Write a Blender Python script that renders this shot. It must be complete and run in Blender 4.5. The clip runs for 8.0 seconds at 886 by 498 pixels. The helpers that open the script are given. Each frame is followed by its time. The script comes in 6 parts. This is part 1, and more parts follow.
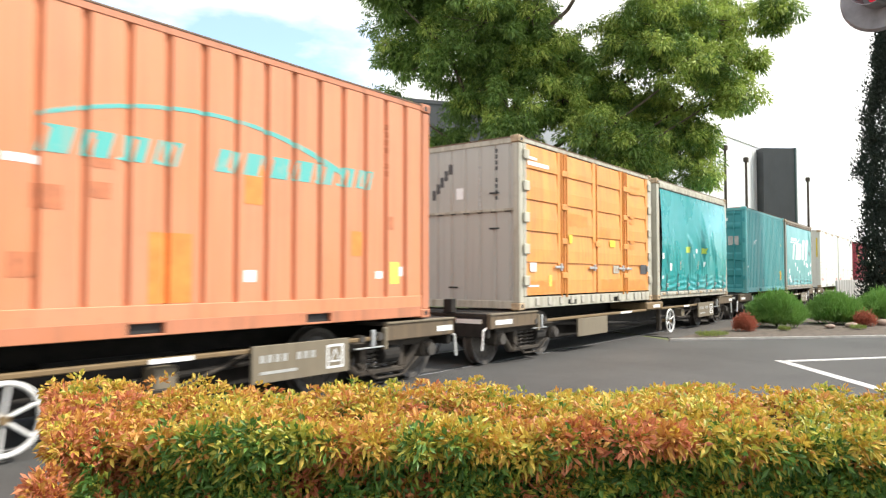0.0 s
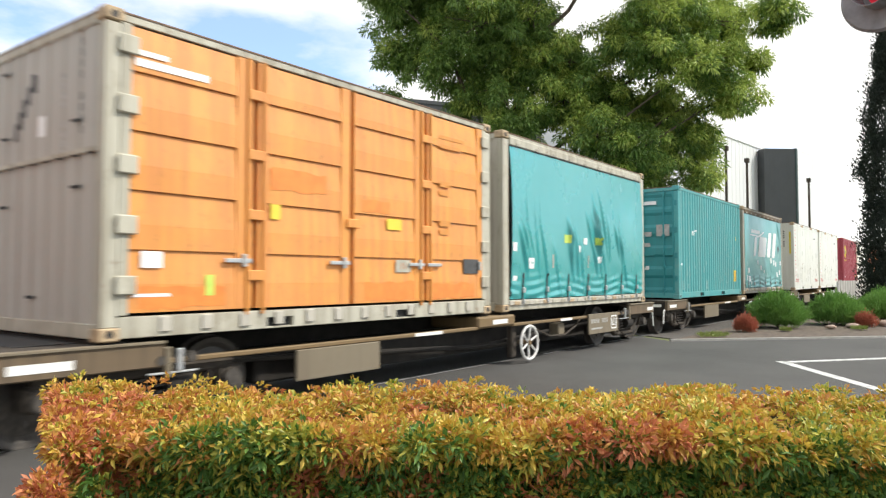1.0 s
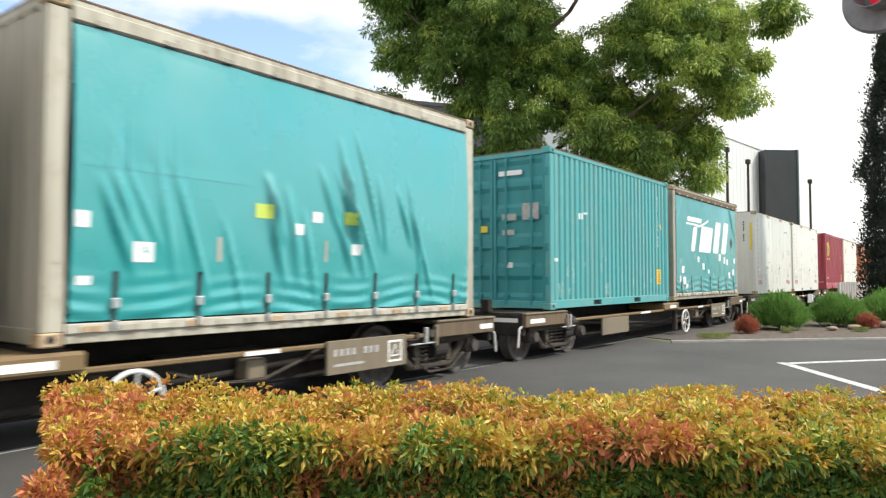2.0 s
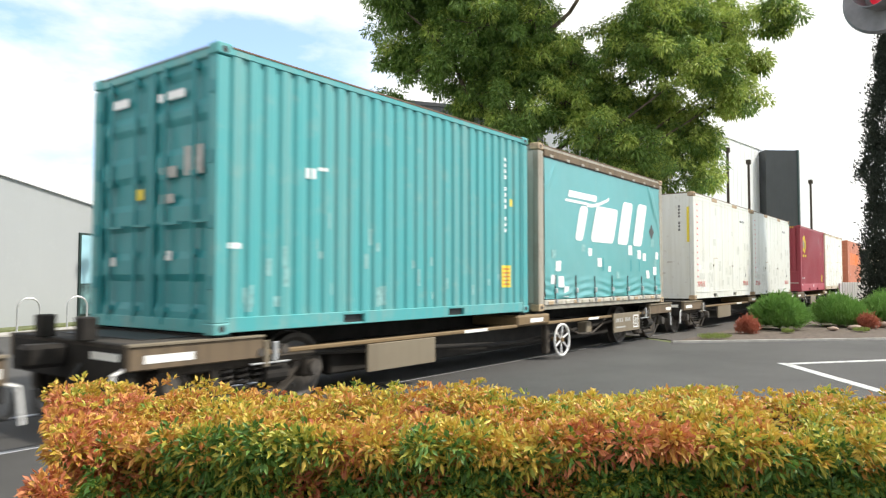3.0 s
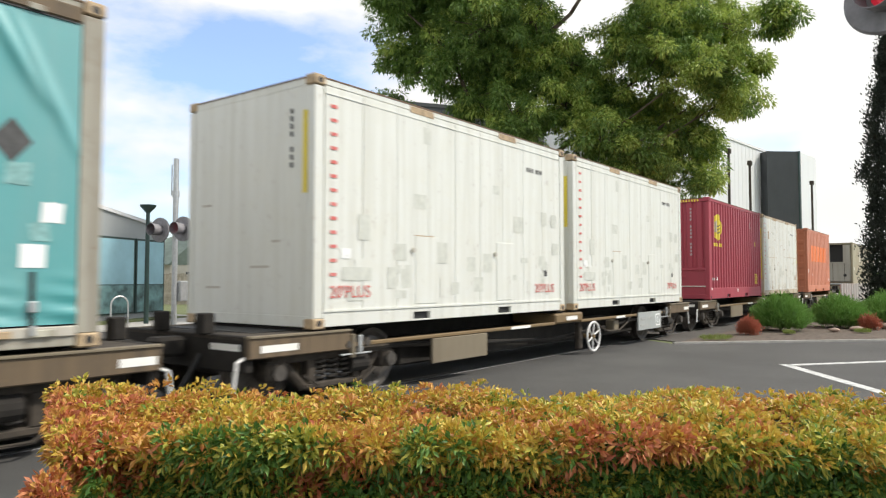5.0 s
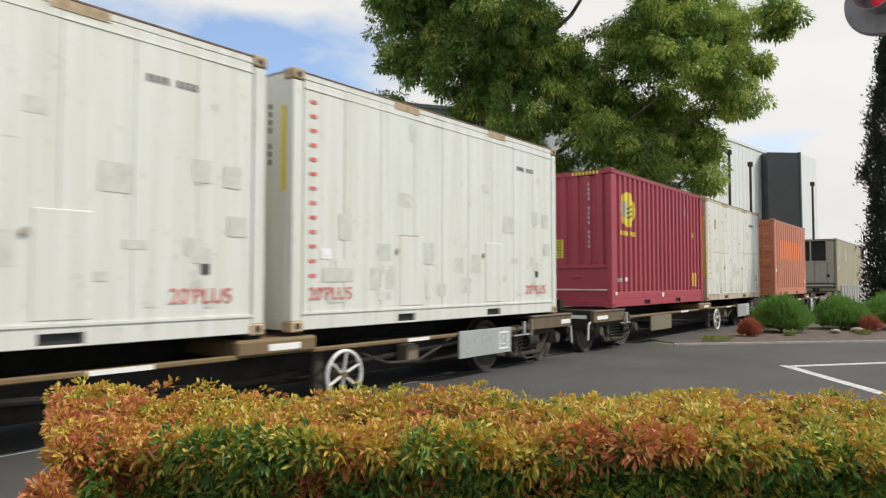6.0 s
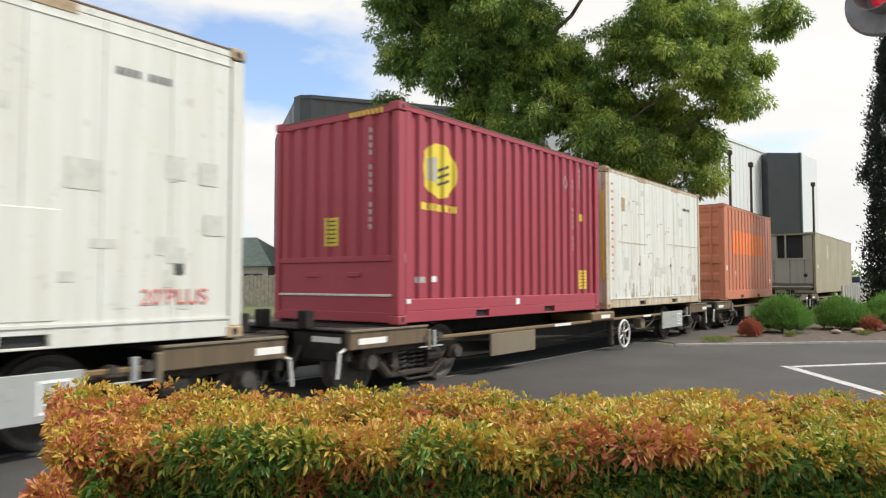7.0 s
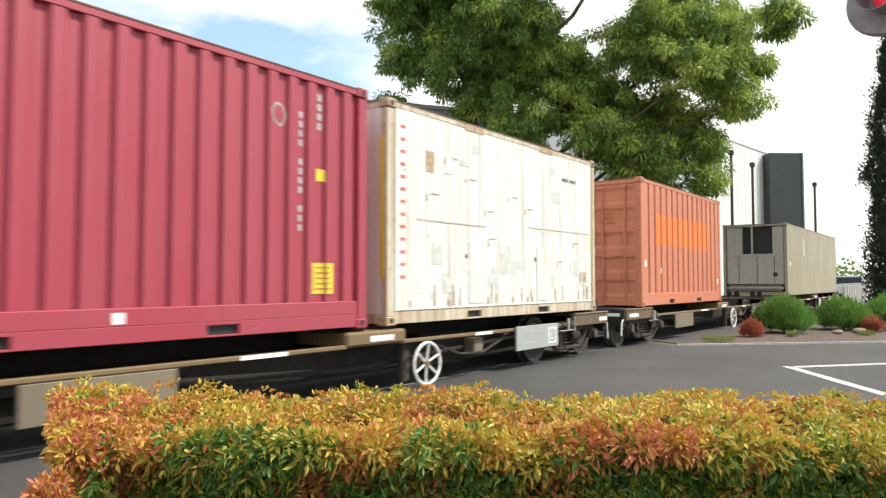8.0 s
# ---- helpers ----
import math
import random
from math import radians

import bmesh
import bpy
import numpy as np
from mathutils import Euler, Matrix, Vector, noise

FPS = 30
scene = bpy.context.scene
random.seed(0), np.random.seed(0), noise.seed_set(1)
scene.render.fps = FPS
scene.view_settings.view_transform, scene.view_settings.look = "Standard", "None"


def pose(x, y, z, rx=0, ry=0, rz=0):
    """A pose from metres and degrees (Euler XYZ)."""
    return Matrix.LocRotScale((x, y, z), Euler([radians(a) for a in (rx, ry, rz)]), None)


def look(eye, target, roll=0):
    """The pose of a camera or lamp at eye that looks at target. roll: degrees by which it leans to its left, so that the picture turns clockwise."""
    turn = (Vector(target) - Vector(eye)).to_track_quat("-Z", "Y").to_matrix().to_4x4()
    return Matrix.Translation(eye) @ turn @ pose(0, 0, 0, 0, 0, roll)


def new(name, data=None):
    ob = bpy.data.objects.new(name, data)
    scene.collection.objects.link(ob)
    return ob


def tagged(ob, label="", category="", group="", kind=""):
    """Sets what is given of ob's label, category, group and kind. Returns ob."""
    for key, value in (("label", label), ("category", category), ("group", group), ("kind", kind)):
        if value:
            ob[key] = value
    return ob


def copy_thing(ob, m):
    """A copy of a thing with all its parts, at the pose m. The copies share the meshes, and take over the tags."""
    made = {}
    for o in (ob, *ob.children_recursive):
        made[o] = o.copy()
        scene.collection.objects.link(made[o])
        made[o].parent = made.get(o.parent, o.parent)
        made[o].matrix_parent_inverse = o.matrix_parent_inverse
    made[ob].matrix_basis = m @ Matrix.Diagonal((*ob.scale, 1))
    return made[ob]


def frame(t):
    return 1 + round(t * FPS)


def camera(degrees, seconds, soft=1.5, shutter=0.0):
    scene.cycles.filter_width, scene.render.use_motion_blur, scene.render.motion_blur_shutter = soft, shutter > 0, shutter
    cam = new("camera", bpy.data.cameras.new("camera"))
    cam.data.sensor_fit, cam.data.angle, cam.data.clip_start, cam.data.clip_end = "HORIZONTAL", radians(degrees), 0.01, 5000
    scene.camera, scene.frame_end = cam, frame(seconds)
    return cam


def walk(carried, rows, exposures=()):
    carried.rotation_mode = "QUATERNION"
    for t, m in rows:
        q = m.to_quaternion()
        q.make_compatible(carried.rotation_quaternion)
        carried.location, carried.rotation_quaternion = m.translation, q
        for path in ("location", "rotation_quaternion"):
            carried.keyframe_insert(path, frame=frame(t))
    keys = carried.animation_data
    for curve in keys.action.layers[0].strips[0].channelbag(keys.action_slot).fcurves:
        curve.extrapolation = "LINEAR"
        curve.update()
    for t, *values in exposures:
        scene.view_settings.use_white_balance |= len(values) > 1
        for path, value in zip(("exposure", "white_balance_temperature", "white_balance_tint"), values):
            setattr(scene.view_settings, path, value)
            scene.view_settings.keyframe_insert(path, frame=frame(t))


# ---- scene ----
# ---- camera ----
EYE = (0.0, 0.0, 1.42)
YAW, PITCH, ROLL, FOV = 36.776, 2.244, 0.0, 64.71


def aim(yaw, pitch):
    a, p = radians(yaw), radians(pitch)
    return look(EYE, (EYE[0] + math.cos(a) * math.cos(p), EYE[1] + math.sin(a) * math.cos(p), EYE[2] + math.sin(p)), ROLL)


# hand-held sway: seconds, turn to the left and upward in thousandths of a degree
SWAY = [(0.0, 0, 0), (0.5, 120, 10), (1.0, 66, 60), (1.5, 108, 121), (3.0, 187, 196), (3.5, 224, 208), (4.0, 224, 208),
        (4.5, 248, 234), (6.0, 313, 385), (6.5, 350, 388), (7.0, 350, 421), (7.5, 453, 432), (8.0, 456, 440)]
EXPOSURES = [(0.0, 0.25), (0.5, 0.12), (1.0, -0.08), (1.5, -0.1), (3.0, 0.05), (3.5, 0.05), (4.0, 0.0), (4.7, -0.15), (5.8, -0.6), (6.5, -0.55), (7.0, -0.42), (7.5, -0.2), (8.0, 0.0)]
cam = camera(FOV, 8.0, 1.25, 0.3)
walk(cam, [(t, aim(YAW + a / 1000, PITCH + b / 1000)) for t, a, b in SWAY], EXPOSURES)

# ---- sky and sun ----
SUN_AZ, SUN_EL = radians(-50), radians(46)      # from the x axis, anticlockwise
world = bpy.data.worlds.new("sky")
scene.world = world
world.use_nodes = True
wn, wl = world.node_tree.nodes, world.node_tree.links
wn.clear()
sky = wn.new("ShaderNodeTexSky")
sky.sky_type, sky.sun_disc = "NISHITA", False
sky.sun_elevation, sky.sun_rotation = SUN_EL, radians(90) - SUN_AZ
tc = wn.new("ShaderNodeTexCoord")
mp = wn.new("ShaderNodeMapping")
mp.inputs["Scale"].default_value = (1.0, 1.0, 2.6)
mp.inputs["Location"].default_value = (1.35, 0.6, 0.4)
mp.inputs["Rotation"].default_value = (0, 0, radians(-52))
cl = wn.new("ShaderNodeTexNoise")
cl.inputs["Scale"].default_value, cl.inputs["Detail"].default_value, cl.inputs["Roughness"].default_value = 2.1, 9, 0.55
cr = wn.new("ShaderNodeValToRGB")
cr.color_ramp.elements[0].position, cr.color_ramp.elements[1].position = 0.36, 0.50
cr.color_ramp.elements[0].color = (0.2, 0.2, 0.2, 1)
cn = wn.new("ShaderNodeTexNoise")
cn.inputs["Scale"].default_value, cn.inputs["Detail"].default_value = 3.2, 6
cc = wn.new("ShaderNodeMix")
cc.data_type = "RGBA"
cc.inputs["A"].default_value, cc.inputs["B"].default_value = (7.4, 7.35, 7.15, 1), (10.2, 10.1, 9.8, 1)
mix = wn.new("ShaderNodeMix")
mix.data_type = "RGBA"
bg = wn.new("ShaderNodeBackground")
bg.inputs["Strength"].default_value = 0.15
wo = wn.new("ShaderNodeOutputWorld")
wl.new(tc.outputs["Generated"], mp.inputs["Vector"])
wl.new(mp.outputs["Vector"], cl.inputs["Vector"])
wl.new(mp.outputs["Vector"], cn.inputs["Vector"])
wl.new(cl.outputs["Fac"], cr.inputs["Fac"])
wl.new(cn.outputs["Fac"], cc.inputs["Factor"])
wl.new(cr.outputs["Color"], mix.inputs["Factor"])
lift = wn.new("ShaderNodeMix")
lift.data_type, lift.blend_type = "RGBA", "MULTIPLY"
lift.inputs["Factor"].default_value = 1.0
lift.inputs["B"].default_value = (1.35, 1.75, 2.1, 1)
wl.new(sky.outputs["Color"], lift.inputs["A"])
wl.new(lift.outputs["Result"], mix.inputs["A"])
wl.new(cc.outputs["Result"], mix.inputs["B"])
wl.new(mix.outputs["Result"], bg.inputs["Color"])
wl.new(bg.outputs["Background"], wo.inputs["Surface"])
sun_data = bpy.data.lights.new("sun", "SUN")
sun_data.energy, sun_data.angle, sun_data.color = 4.8, radians(4), (1.0, 0.94, 0.84)
sun = new("sun", sun_data)
sun.matrix_world = look((math.cos(SUN_AZ) * math.cos(SUN_EL) * 60, math.sin(SUN_AZ) * math.cos(SUN_EL) * 60, math.sin(SUN_EL) * 60), (0, 0, 0))


# ---- materials ----
class Nodes:
    """A few shorthands for one node material."""

    def __init__(self, name, rough=0.6, metal=0.0, spec=0.5):
        self.m = bpy.data.materials.new(name)
        self.m.use_nodes = True
        self.t = self.m.node_tree
        self.b = self.t.nodes["Principled BSDF"]
        self.b.inputs["Roughness"].default_value = rough
        self.b.inputs["Metallic"].default_value = metal
        self.b.inputs["Specular IOR Level"].default_value = spec
        self.tc = self.t.nodes.new("ShaderNodeTexCoord")

    def link(self, a, b):
        self.t.links.new(a, b)

    def noise(self, scale, stretch=(1, 1, 1), detail=5, space="Object", rough=0.55, shift=(0, 0, 0)):
        mp = self.t.nodes.new("ShaderNodeMapping")
        mp.inputs["Scale"].default_value = stretch
        mp.inputs["Location"].default_value = shift
        n = self.t.nodes.new("ShaderNodeTexNoise")
        n.inputs["Scale"].default_value, n.inputs["Detail"].default_value, n.inputs["Roughness"].default_value = scale, detail, rough
        self.link(self.tc.outputs[space], mp.inputs["Vector"])
        self.link(mp.outputs["Vector"], n.inputs["Vector"])
        return n.outputs["Fac"]

    def ramp(self, fac, lo, hi, a=0.0, b=1.0):
        r = self.t.nodes.new("ShaderNodeMapRange")
        r.inputs["From Min"].default_value, r.inputs["From Max"].default_value = lo, hi
        r.inputs["To Min"].default_value, r.inputs["To Max"].default_value = a, b
        self.link(fac, r.inputs["Value"])
        return r.outputs["Result"]

    def mix(self, fac, a, b):
        x = self.t.nodes.new("ShaderNodeMix")
        x.data_type = "RGBA"
        for key, v in (("Factor", fac), ("A", a), ("B", b)):
            if isinstance(v, (int, float)):
                x.inputs[key].default_value = v
            elif isinstance(v, tuple):
                x.inputs[key].default_value = (*v, 1)
            else:
                self.link(v, x.inputs[key])
        return x.outputs["Result"]

    def mul(self, a, b):
        x = self.t.nodes.new("ShaderNodeMath")
        x.operation = "MULTIPLY"
        self.link(a, x.inputs[0])
        if isinstance(b, (int, float)):
            x.inputs[1].default_value = b
        else:
            self.link(b, x.inputs[1])
        return x.outputs[0]

    def island(self):
        return self.t.nodes.new("ShaderNodeNewGeometry").outputs["Random Per Island"]

    def base(self, c):
        if isinstance(c, tuple):
            self.b.inputs["Base Color"].default_value = (*c, 1)
        else:
            self.link(c, self.b.inputs["Base Color"])

    def bump(self, fac, strength=0.3, distance=0.01):
        n = self.t.nodes.new("ShaderNodeBump")
        n.inputs["Strength"].default_value, n.inputs["Distance"].default_value = strength, distance
        self.link(fac, n.inputs["Height"])
        self.link(n.outputs["Normal"], self.b.inputs["Normal"])


def tone(c, k):
    return tuple(min(1.0, v * k) for v in c)


def paint(name, c, rough=0.5, dirt=0.35, rust=0.25, fade=0.25, dirt_c=(0.16, 0.13, 0.10), rust_c=(0.17, 0.065, 0.03), seed=0.0, gloss=0.0, heavy=0.0):
    """Weathered paint on steel: faded patches, streaks that run down, chips of rust."""
    n = Nodes(name, rough)
    s = (seed, seed * 1.7, seed * 0.6)
    big = n.ramp(n.noise(0.8, (1, 1, 0.6), shift=s), 0.35, 0.7)
    col = n.mix(n.mul(big, fade), c, tuple(v * 0.72 + 0.2 * max(c) for v in c))
    streak = n.ramp(n.noise(1.0, (9, 9, 0.35), 6, shift=s), 0.5 - heavy, 0.78 - heavy)
    col = n.mix(n.mul(streak, dirt), col, dirt_c)
    blot = n.ramp(n.noise(3.1, (1, 1, 1), 8, rough=0.7, shift=s), 0.56 - heavy, 0.72 - heavy)
    col = n.mix(n.mul(blot, dirt * 0.6), col, tone(dirt_c, 1.4))
    chip = n.ramp(n.noise(9.0, (1, 1, 0.7), 9, rough=0.75, shift=s), 0.66 - heavy * 0.8, 0.72 - heavy * 0.8)
    col = n.mix(n.mul(chip, rust), col, rust_c)
    if gloss:
        n.b.inputs["Specular IOR Level"].default_value = 1.0
        n.b.inputs["Coat Weight"].default_value = gloss
        n.b.inputs["Coat Roughness"].default_value = 0.2
        n.b.inputs["Coat IOR"].default_value = 1.8
    n.base(col)
    n.link(n.ramp(big, 0, 1, rough - 0.08, rough + 0.15), n.b.inputs["Roughness"])
    n.bump(n.noise(26, detail=4), 0.06, 0.01)
    return n.m


def plain(name, c, rough=0.6, metal=0.0, var=0.25, scale=8.0, emit=0.0):
    n = Nodes(name, rough, metal)
    f = n.noise(scale, detail=6)
    n.base(n.mix(n.ramp(f, 0.3, 0.7), tone(c, 1 - var), tone(c, 1 + var)))
    n.bump(f, 0.1, 0.01)
    if emit:
        n.b.inputs["Emission Color"].default_value = (*c, 1)
        n.b.inputs["Emission Strength"].default_value = emit
    return n.m


def leaf_mat(name, a, b, rough=0.5):
    n = Nodes(name, rough)
    n.base(n.mix(n.island(), a, b))
    n.b.inputs["Transmission Weight"].default_value = 0.0
    n.b.inputs["Subsurface Weight"].default_value = 0.0
    out = n.t.nodes["Material Output"]
    tr = n.t.nodes.new("ShaderNodeBsdfTranslucent")
    tr.inputs["Color"].default_value = (*tone(tuple((p + q) / 2 for p, q in zip(a, b)), 1.3), 1)
    ms = n.t.nodes.new("ShaderNodeMixShader")
    ms.inputs["Fac"].default_value = 0.25
    n.link(n.b.outputs["BSDF"], ms.inputs[1])
    n.link(tr.outputs["BSDF"], ms.inputs[2])
    n.link(ms.outputs["Shader"], out.inputs["Surface"])
    return n.m


def asphalt(name, c=(0.058, 0.056, 0.053)):
    n = Nodes(name, 0.85)
    grain = n.noise(140, detail=3)
    big = n.noise(0.35, detail=6, rough=0.65)
    col = n.mix(n.ramp(big, 0.35, 0.65), tone(c, 0.8), tone(c, 1.3))
    col = n.mix(n.ramp(grain, 0.55, 0.75), col, tone(c, 2.1))
    stain = n.ramp(n.noise(1.3, (1, 2.4, 1), 7, rough=0.7, shift=(3, 1, 0)), 0.58, 0.72)
    col = n.mix(n.mul(stain, 0.4), col, tone(c, 0.55))
    n.base(col)
    n.bump(grain, 0.35, 0.006)
    return n.m


M = {
    "asphalt": asphalt("asphalt"),
    "ballast": asphalt("dark_ballast", (0.075, 0.068, 0.06)),
    "earth": plain("mulch", (0.11, 0.085, 0.065), 0.95, 0, 0.5, 9),
    "lawn": plain("dry_grass_ground", (0.13, 0.15, 0.06), 0.95, 0, 0.4, 3),
    "concrete": plain("concrete", (0.42, 0.40, 0.37), 0.9, 0, 0.2, 5),
    "paver": plain("pinkish_paver_stone", (0.34, 0.25, 0.20), 0.9, 0, 0.25, 6),
    "line": paint("road_line_paint", (0.60, 0.60, 0.58), 0.8, 0.6, 0.0, 0.2, (0.12, 0.12, 0.12), heavy=0.06),
    "rail": plain("polished_rail_steel", (0.38, 0.38, 0.39), 0.32, 0.9, 0.15, 20),
    "salmon": paint("faded_salmon_paint", (0.68, 0.255, 0.115), 0.5, 0.4, 0.35, 0.3, (0.36, 0.15, 0.08), seed=1, heavy=0.04),
    "salmon_frame": paint("salmon_frame_paint", (0.55, 0.20, 0.095), 0.55, 0.5, 0.6, 0.3, (0.14, 0.08, 0.05), seed=2),
    "orange": paint("orange_door_paint", (0.78, 0.33, 0.065), 0.5, 0.5, 0.35, 0.25, (0.47, 0.17, 0.06), seed=3, heavy=0.10),
    "orange_dark": paint("orange_recess_paint", (0.66, 0.27, 0.05), 0.55, 0.35, 0.3, 0.15, (0.25, 0.13, 0.06), seed=3),
    "grey_white": paint("grey_white_paint", (0.44, 0.43, 0.385), 0.55, 0.35, 0.3, 0.2, (0.22, 0.19, 0.16), seed=4),
    "cream_frame": paint("cream_frame_paint", (0.50, 0.48, 0.39), 0.55, 0.75, 0.7, 0.2, (0.2, 0.17, 0.12), seed=5, heavy=0.06),
    "teal": paint("teal_paint", (0.06, 0.355, 0.365), 0.45, 0.4, 0.3, 0.5, (0.26, 0.30, 0.25), (0.30, 0.17, 0.09), seed=6, heavy=0.03),
    "teal_door": paint("teal_door_paint", (0.03, 0.27, 0.29), 0.45, 0.3, 0.25, 0.2, (0.06, 0.12, 0.12), seed=7),
    "curtain": paint("teal_curtain_vinyl", (0.012, 0.34, 0.345), 0.26, 0.1, 0.0, 0.35, (0.10, 0.28, 0.27), seed=8, gloss=0.4),
    "curtain_pale": paint("pale_teal_curtain_vinyl", (0.055, 0.33, 0.335), 0.4, 0.2, 0.0, 0.6, (0.2, 0.35, 0.33), seed=9, gloss=0.25),
    "steel_frame": paint("worn_grey_frame_paint", (0.50, 0.47, 0.40), 0.55, 0.5, 0.45, 0.2, (0.15, 0.12, 0.09), seed=10),
    "white": paint("white_reefer_paint", (0.72, 0.73, 0.68), 0.45, 0.35, 0.2, 0.1, (0.47, 0.46, 0.38), seed=11, heavy=0.09),
    "white_worn": paint("worn_cream_white_paint", (0.73, 0.74, 0.70), 0.55, 0.8, 0.95, 0.1, (0.46, 0.42, 0.31), (0.26, 0.15, 0.07), seed=12, heavy=0.04),
    "maroon": paint("maroon_paint", (0.37, 0.042, 0.066), 0.5, 0.14, 0.12, 0.22, (0.12, 0.05, 0.05), seed=13),
    "brick_orange": paint("brick_orange_paint", (0.58, 0.19, 0.095), 0.5, 0.3, 0.35, 0.3, (0.15, 0.08, 0.06), seed=14),
    "bright_orange": paint("bright_orange_paint", (0.85, 0.20, 0.03), 0.5, 0.12, 0.1, 0.1, seed=15),
    "olive": paint("olive_beige_paint", (0.34, 0.30, 0.20), 0.6, 0.4, 0.3, 0.3, (0.14, 0.11, 0.07), seed=16),
    "grey_unit": paint("grey_beige_panel_paint", (0.42, 0.40, 0.34), 0.55, 0.35, 0.2, 0.2, seed=17),
    "wagon": paint("brown_wagon_paint", (0.15, 0.105, 0.06), 0.75, 0.6, 0.6, 0.3, (0.05, 0.04, 0.03), (0.30, 0.18, 0.07), seed=18, heavy=0.05),
    "wagon_grey": paint("grey_panel_paint", (0.20, 0.165, 0.11), 0.7, 0.5, 0.5, 0.3, (0.12, 0.09, 0.06), (0.32, 0.20, 0.08), seed=19, heavy=0.05),
    "sill": paint("ochre_sill_paint", (0.19, 0.125, 0.055), 0.65, 0.5, 0.3, 0.2, (0.1, 0.07, 0.04), seed=20),
    "grime": plain("black_grime_steel", (0.02, 0.017, 0.014), 0.95, 0.0, 0.4, 7),
    "bogie": plain("dusty_bogie_steel", (0.05, 0.04, 0.03), 0.9, 0.0, 0.4, 9),
    "tread": plain("worn_wheel_steel", (0.075, 0.065, 0.055), 0.55, 0.2, 0.4, 12),
    "white_metal": paint("white_handwheel_paint", (0.78, 0.77, 0.74), 0.5, 0.2, 0.1, 0.1, (0.35, 0.3, 0.25)),
    "reflector": plain("white_reflective_tape", (0.85, 0.84, 0.80), 0.4, 0, 0.06, 20),
    "plate": paint("grey_white_number_plate", (0.38, 0.40, 0.39), 0.5, 0.3, 0.05, 0.2),
    "decal_white": paint("white_print", (0.86, 0.87, 0.86), 0.45, 0.12, 0.0, 0.1, (0.5, 0.6, 0.6)),
    "decal_teal": paint("worn_teal_print", (0.10, 0.46, 0.42), 0.5, 0.5, 0.0, 0.3, (0.62, 0.30, 0.18), seed=21),
    "decal_yellow": paint("yellow_print", (0.78, 0.62, 0.05), 0.5, 0.1, 0.0, 0.1),
    "decal_red": paint("faded_red_print", (0.62, 0.12, 0.10), 0.5, 0.45, 0.0, 0.2, (0.78, 0.74, 0.70)),
    "decal_dark": plain("dark_print", (0.07, 0.07, 0.07), 0.6, 0, 0.3, 15),
    "decal_grey": plain("greyed_patch", (0.42, 0.42, 0.40), 0.6, 0, 0.2, 12),
    "worn_frame": paint("rust_streaked_cream_frame", (0.62, 0.57, 0.45), 0.6, 0.8, 0.95, 0.1, (0.33, 0.20, 0.09), (0.2, 0.08, 0.03), seed=23, heavy=0.09),
    "scuff": plain("pale_scuffed_teal", (0.22, 0.42, 0.41), 0.6, 0, 0.3, 20),
    "dark_frame": paint("dirty_grey_frame_paint", (0.36, 0.34, 0.28), 0.6, 0.6, 0.6, 0.2, (0.12, 0.09, 0.06), seed=24, heavy=0.05),
    "rust_edge": plain("rusty_roof_edge", (0.16, 0.10, 0.065), 0.8, 0, 0.5, 18),
    "reefer_patch": plain("grey_white_patch", (0.58, 0.59, 0.53), 0.55, 0, 0.12, 9),
    "stain": plain("rusty_brown_stain", (0.42, 0.31, 0.19), 0.7, 0, 0.35, 14),
    "decal_brown": plain("worn_brown_patch", (0.50, 0.17, 0.075), 0.6, 0, 0.2, 10),
    "decal_orange": plain("repair_orange_patch", (0.78, 0.25, 0.05), 0.5, 0, 0.15, 6),
    "lime": plain("lime_sticker", (0.55, 0.68, 0.12), 0.5, 0, 0.1, 20),
    "black": plain("black_rubber", (0.02, 0.02, 0.02), 0.6, 0, 0.2, 20),
    "galv": plain("galvanised_steel", (0.52, 0.53, 0.53), 0.4, 0.6, 0.12, 14),
    "green_post": plain("dark_green_post_paint", (0.02, 0.045, 0.04), 0.45, 0, 0.2, 10),
    "bark": plain("grey_brown_bark", (0.13, 0.10, 0.075), 0.9, 0, 0.4, 6),
    "bld_dark": paint("charcoal_cladding", (0.055, 0.06, 0.065), 0.5, 0.1, 0.0, 0.2),
    "bld_white": paint("white_metal_cladding", (0.72, 0.73, 0.74), 0.5, 0.15, 0.0, 0.2, (0.5, 0.5, 0.5)),
    "bld_grey": paint("pale_grey_render", (0.36, 0.38, 0.385), 0.8, 0.12, 0.0, 0.2, (0.4, 0.42, 0.42)),
    "roof_green": plain("grey_green_roof", (0.20, 0.25, 0.21), 0.7, 0, 0.2, 2),
    "house": plain("cream_house_wall", (0.62, 0.58, 0.50), 0.85, 0, 0.1, 2),
    "fence": plain("weathered_timber_fence", (0.42, 0.37, 0.30), 0.85, 0, 0.3, 4),
    "mural_sky": plain("pale_blue_mural_panel", (0.33, 0.56, 0.64), 0.35, 0, 0.12, 1.2),
    "mural_low": plain("blue_green_mural_panel", (0.14, 0.25, 0.25), 0.4, 0, 0.8, 2.2),
    "dark_glass": plain("dark_tinted_glass", (0.03, 0.035, 0.04), 0.08, 0, 0.1, 3),
    "red_lamp": plain("red_signal_lens", (0.85, 0.03, 0.06), 0.3, 0, 0.0, 5, 0.35),
    "red_lens_off": plain("dull_red_signal_lens", (0.35, 0.03, 0.03), 0.25, 0, 0.1, 10),
    "signal_back": plain("grey_black_signal_paint", (0.24, 0.23, 0.24), 0.5, 0, 0.2, 10),
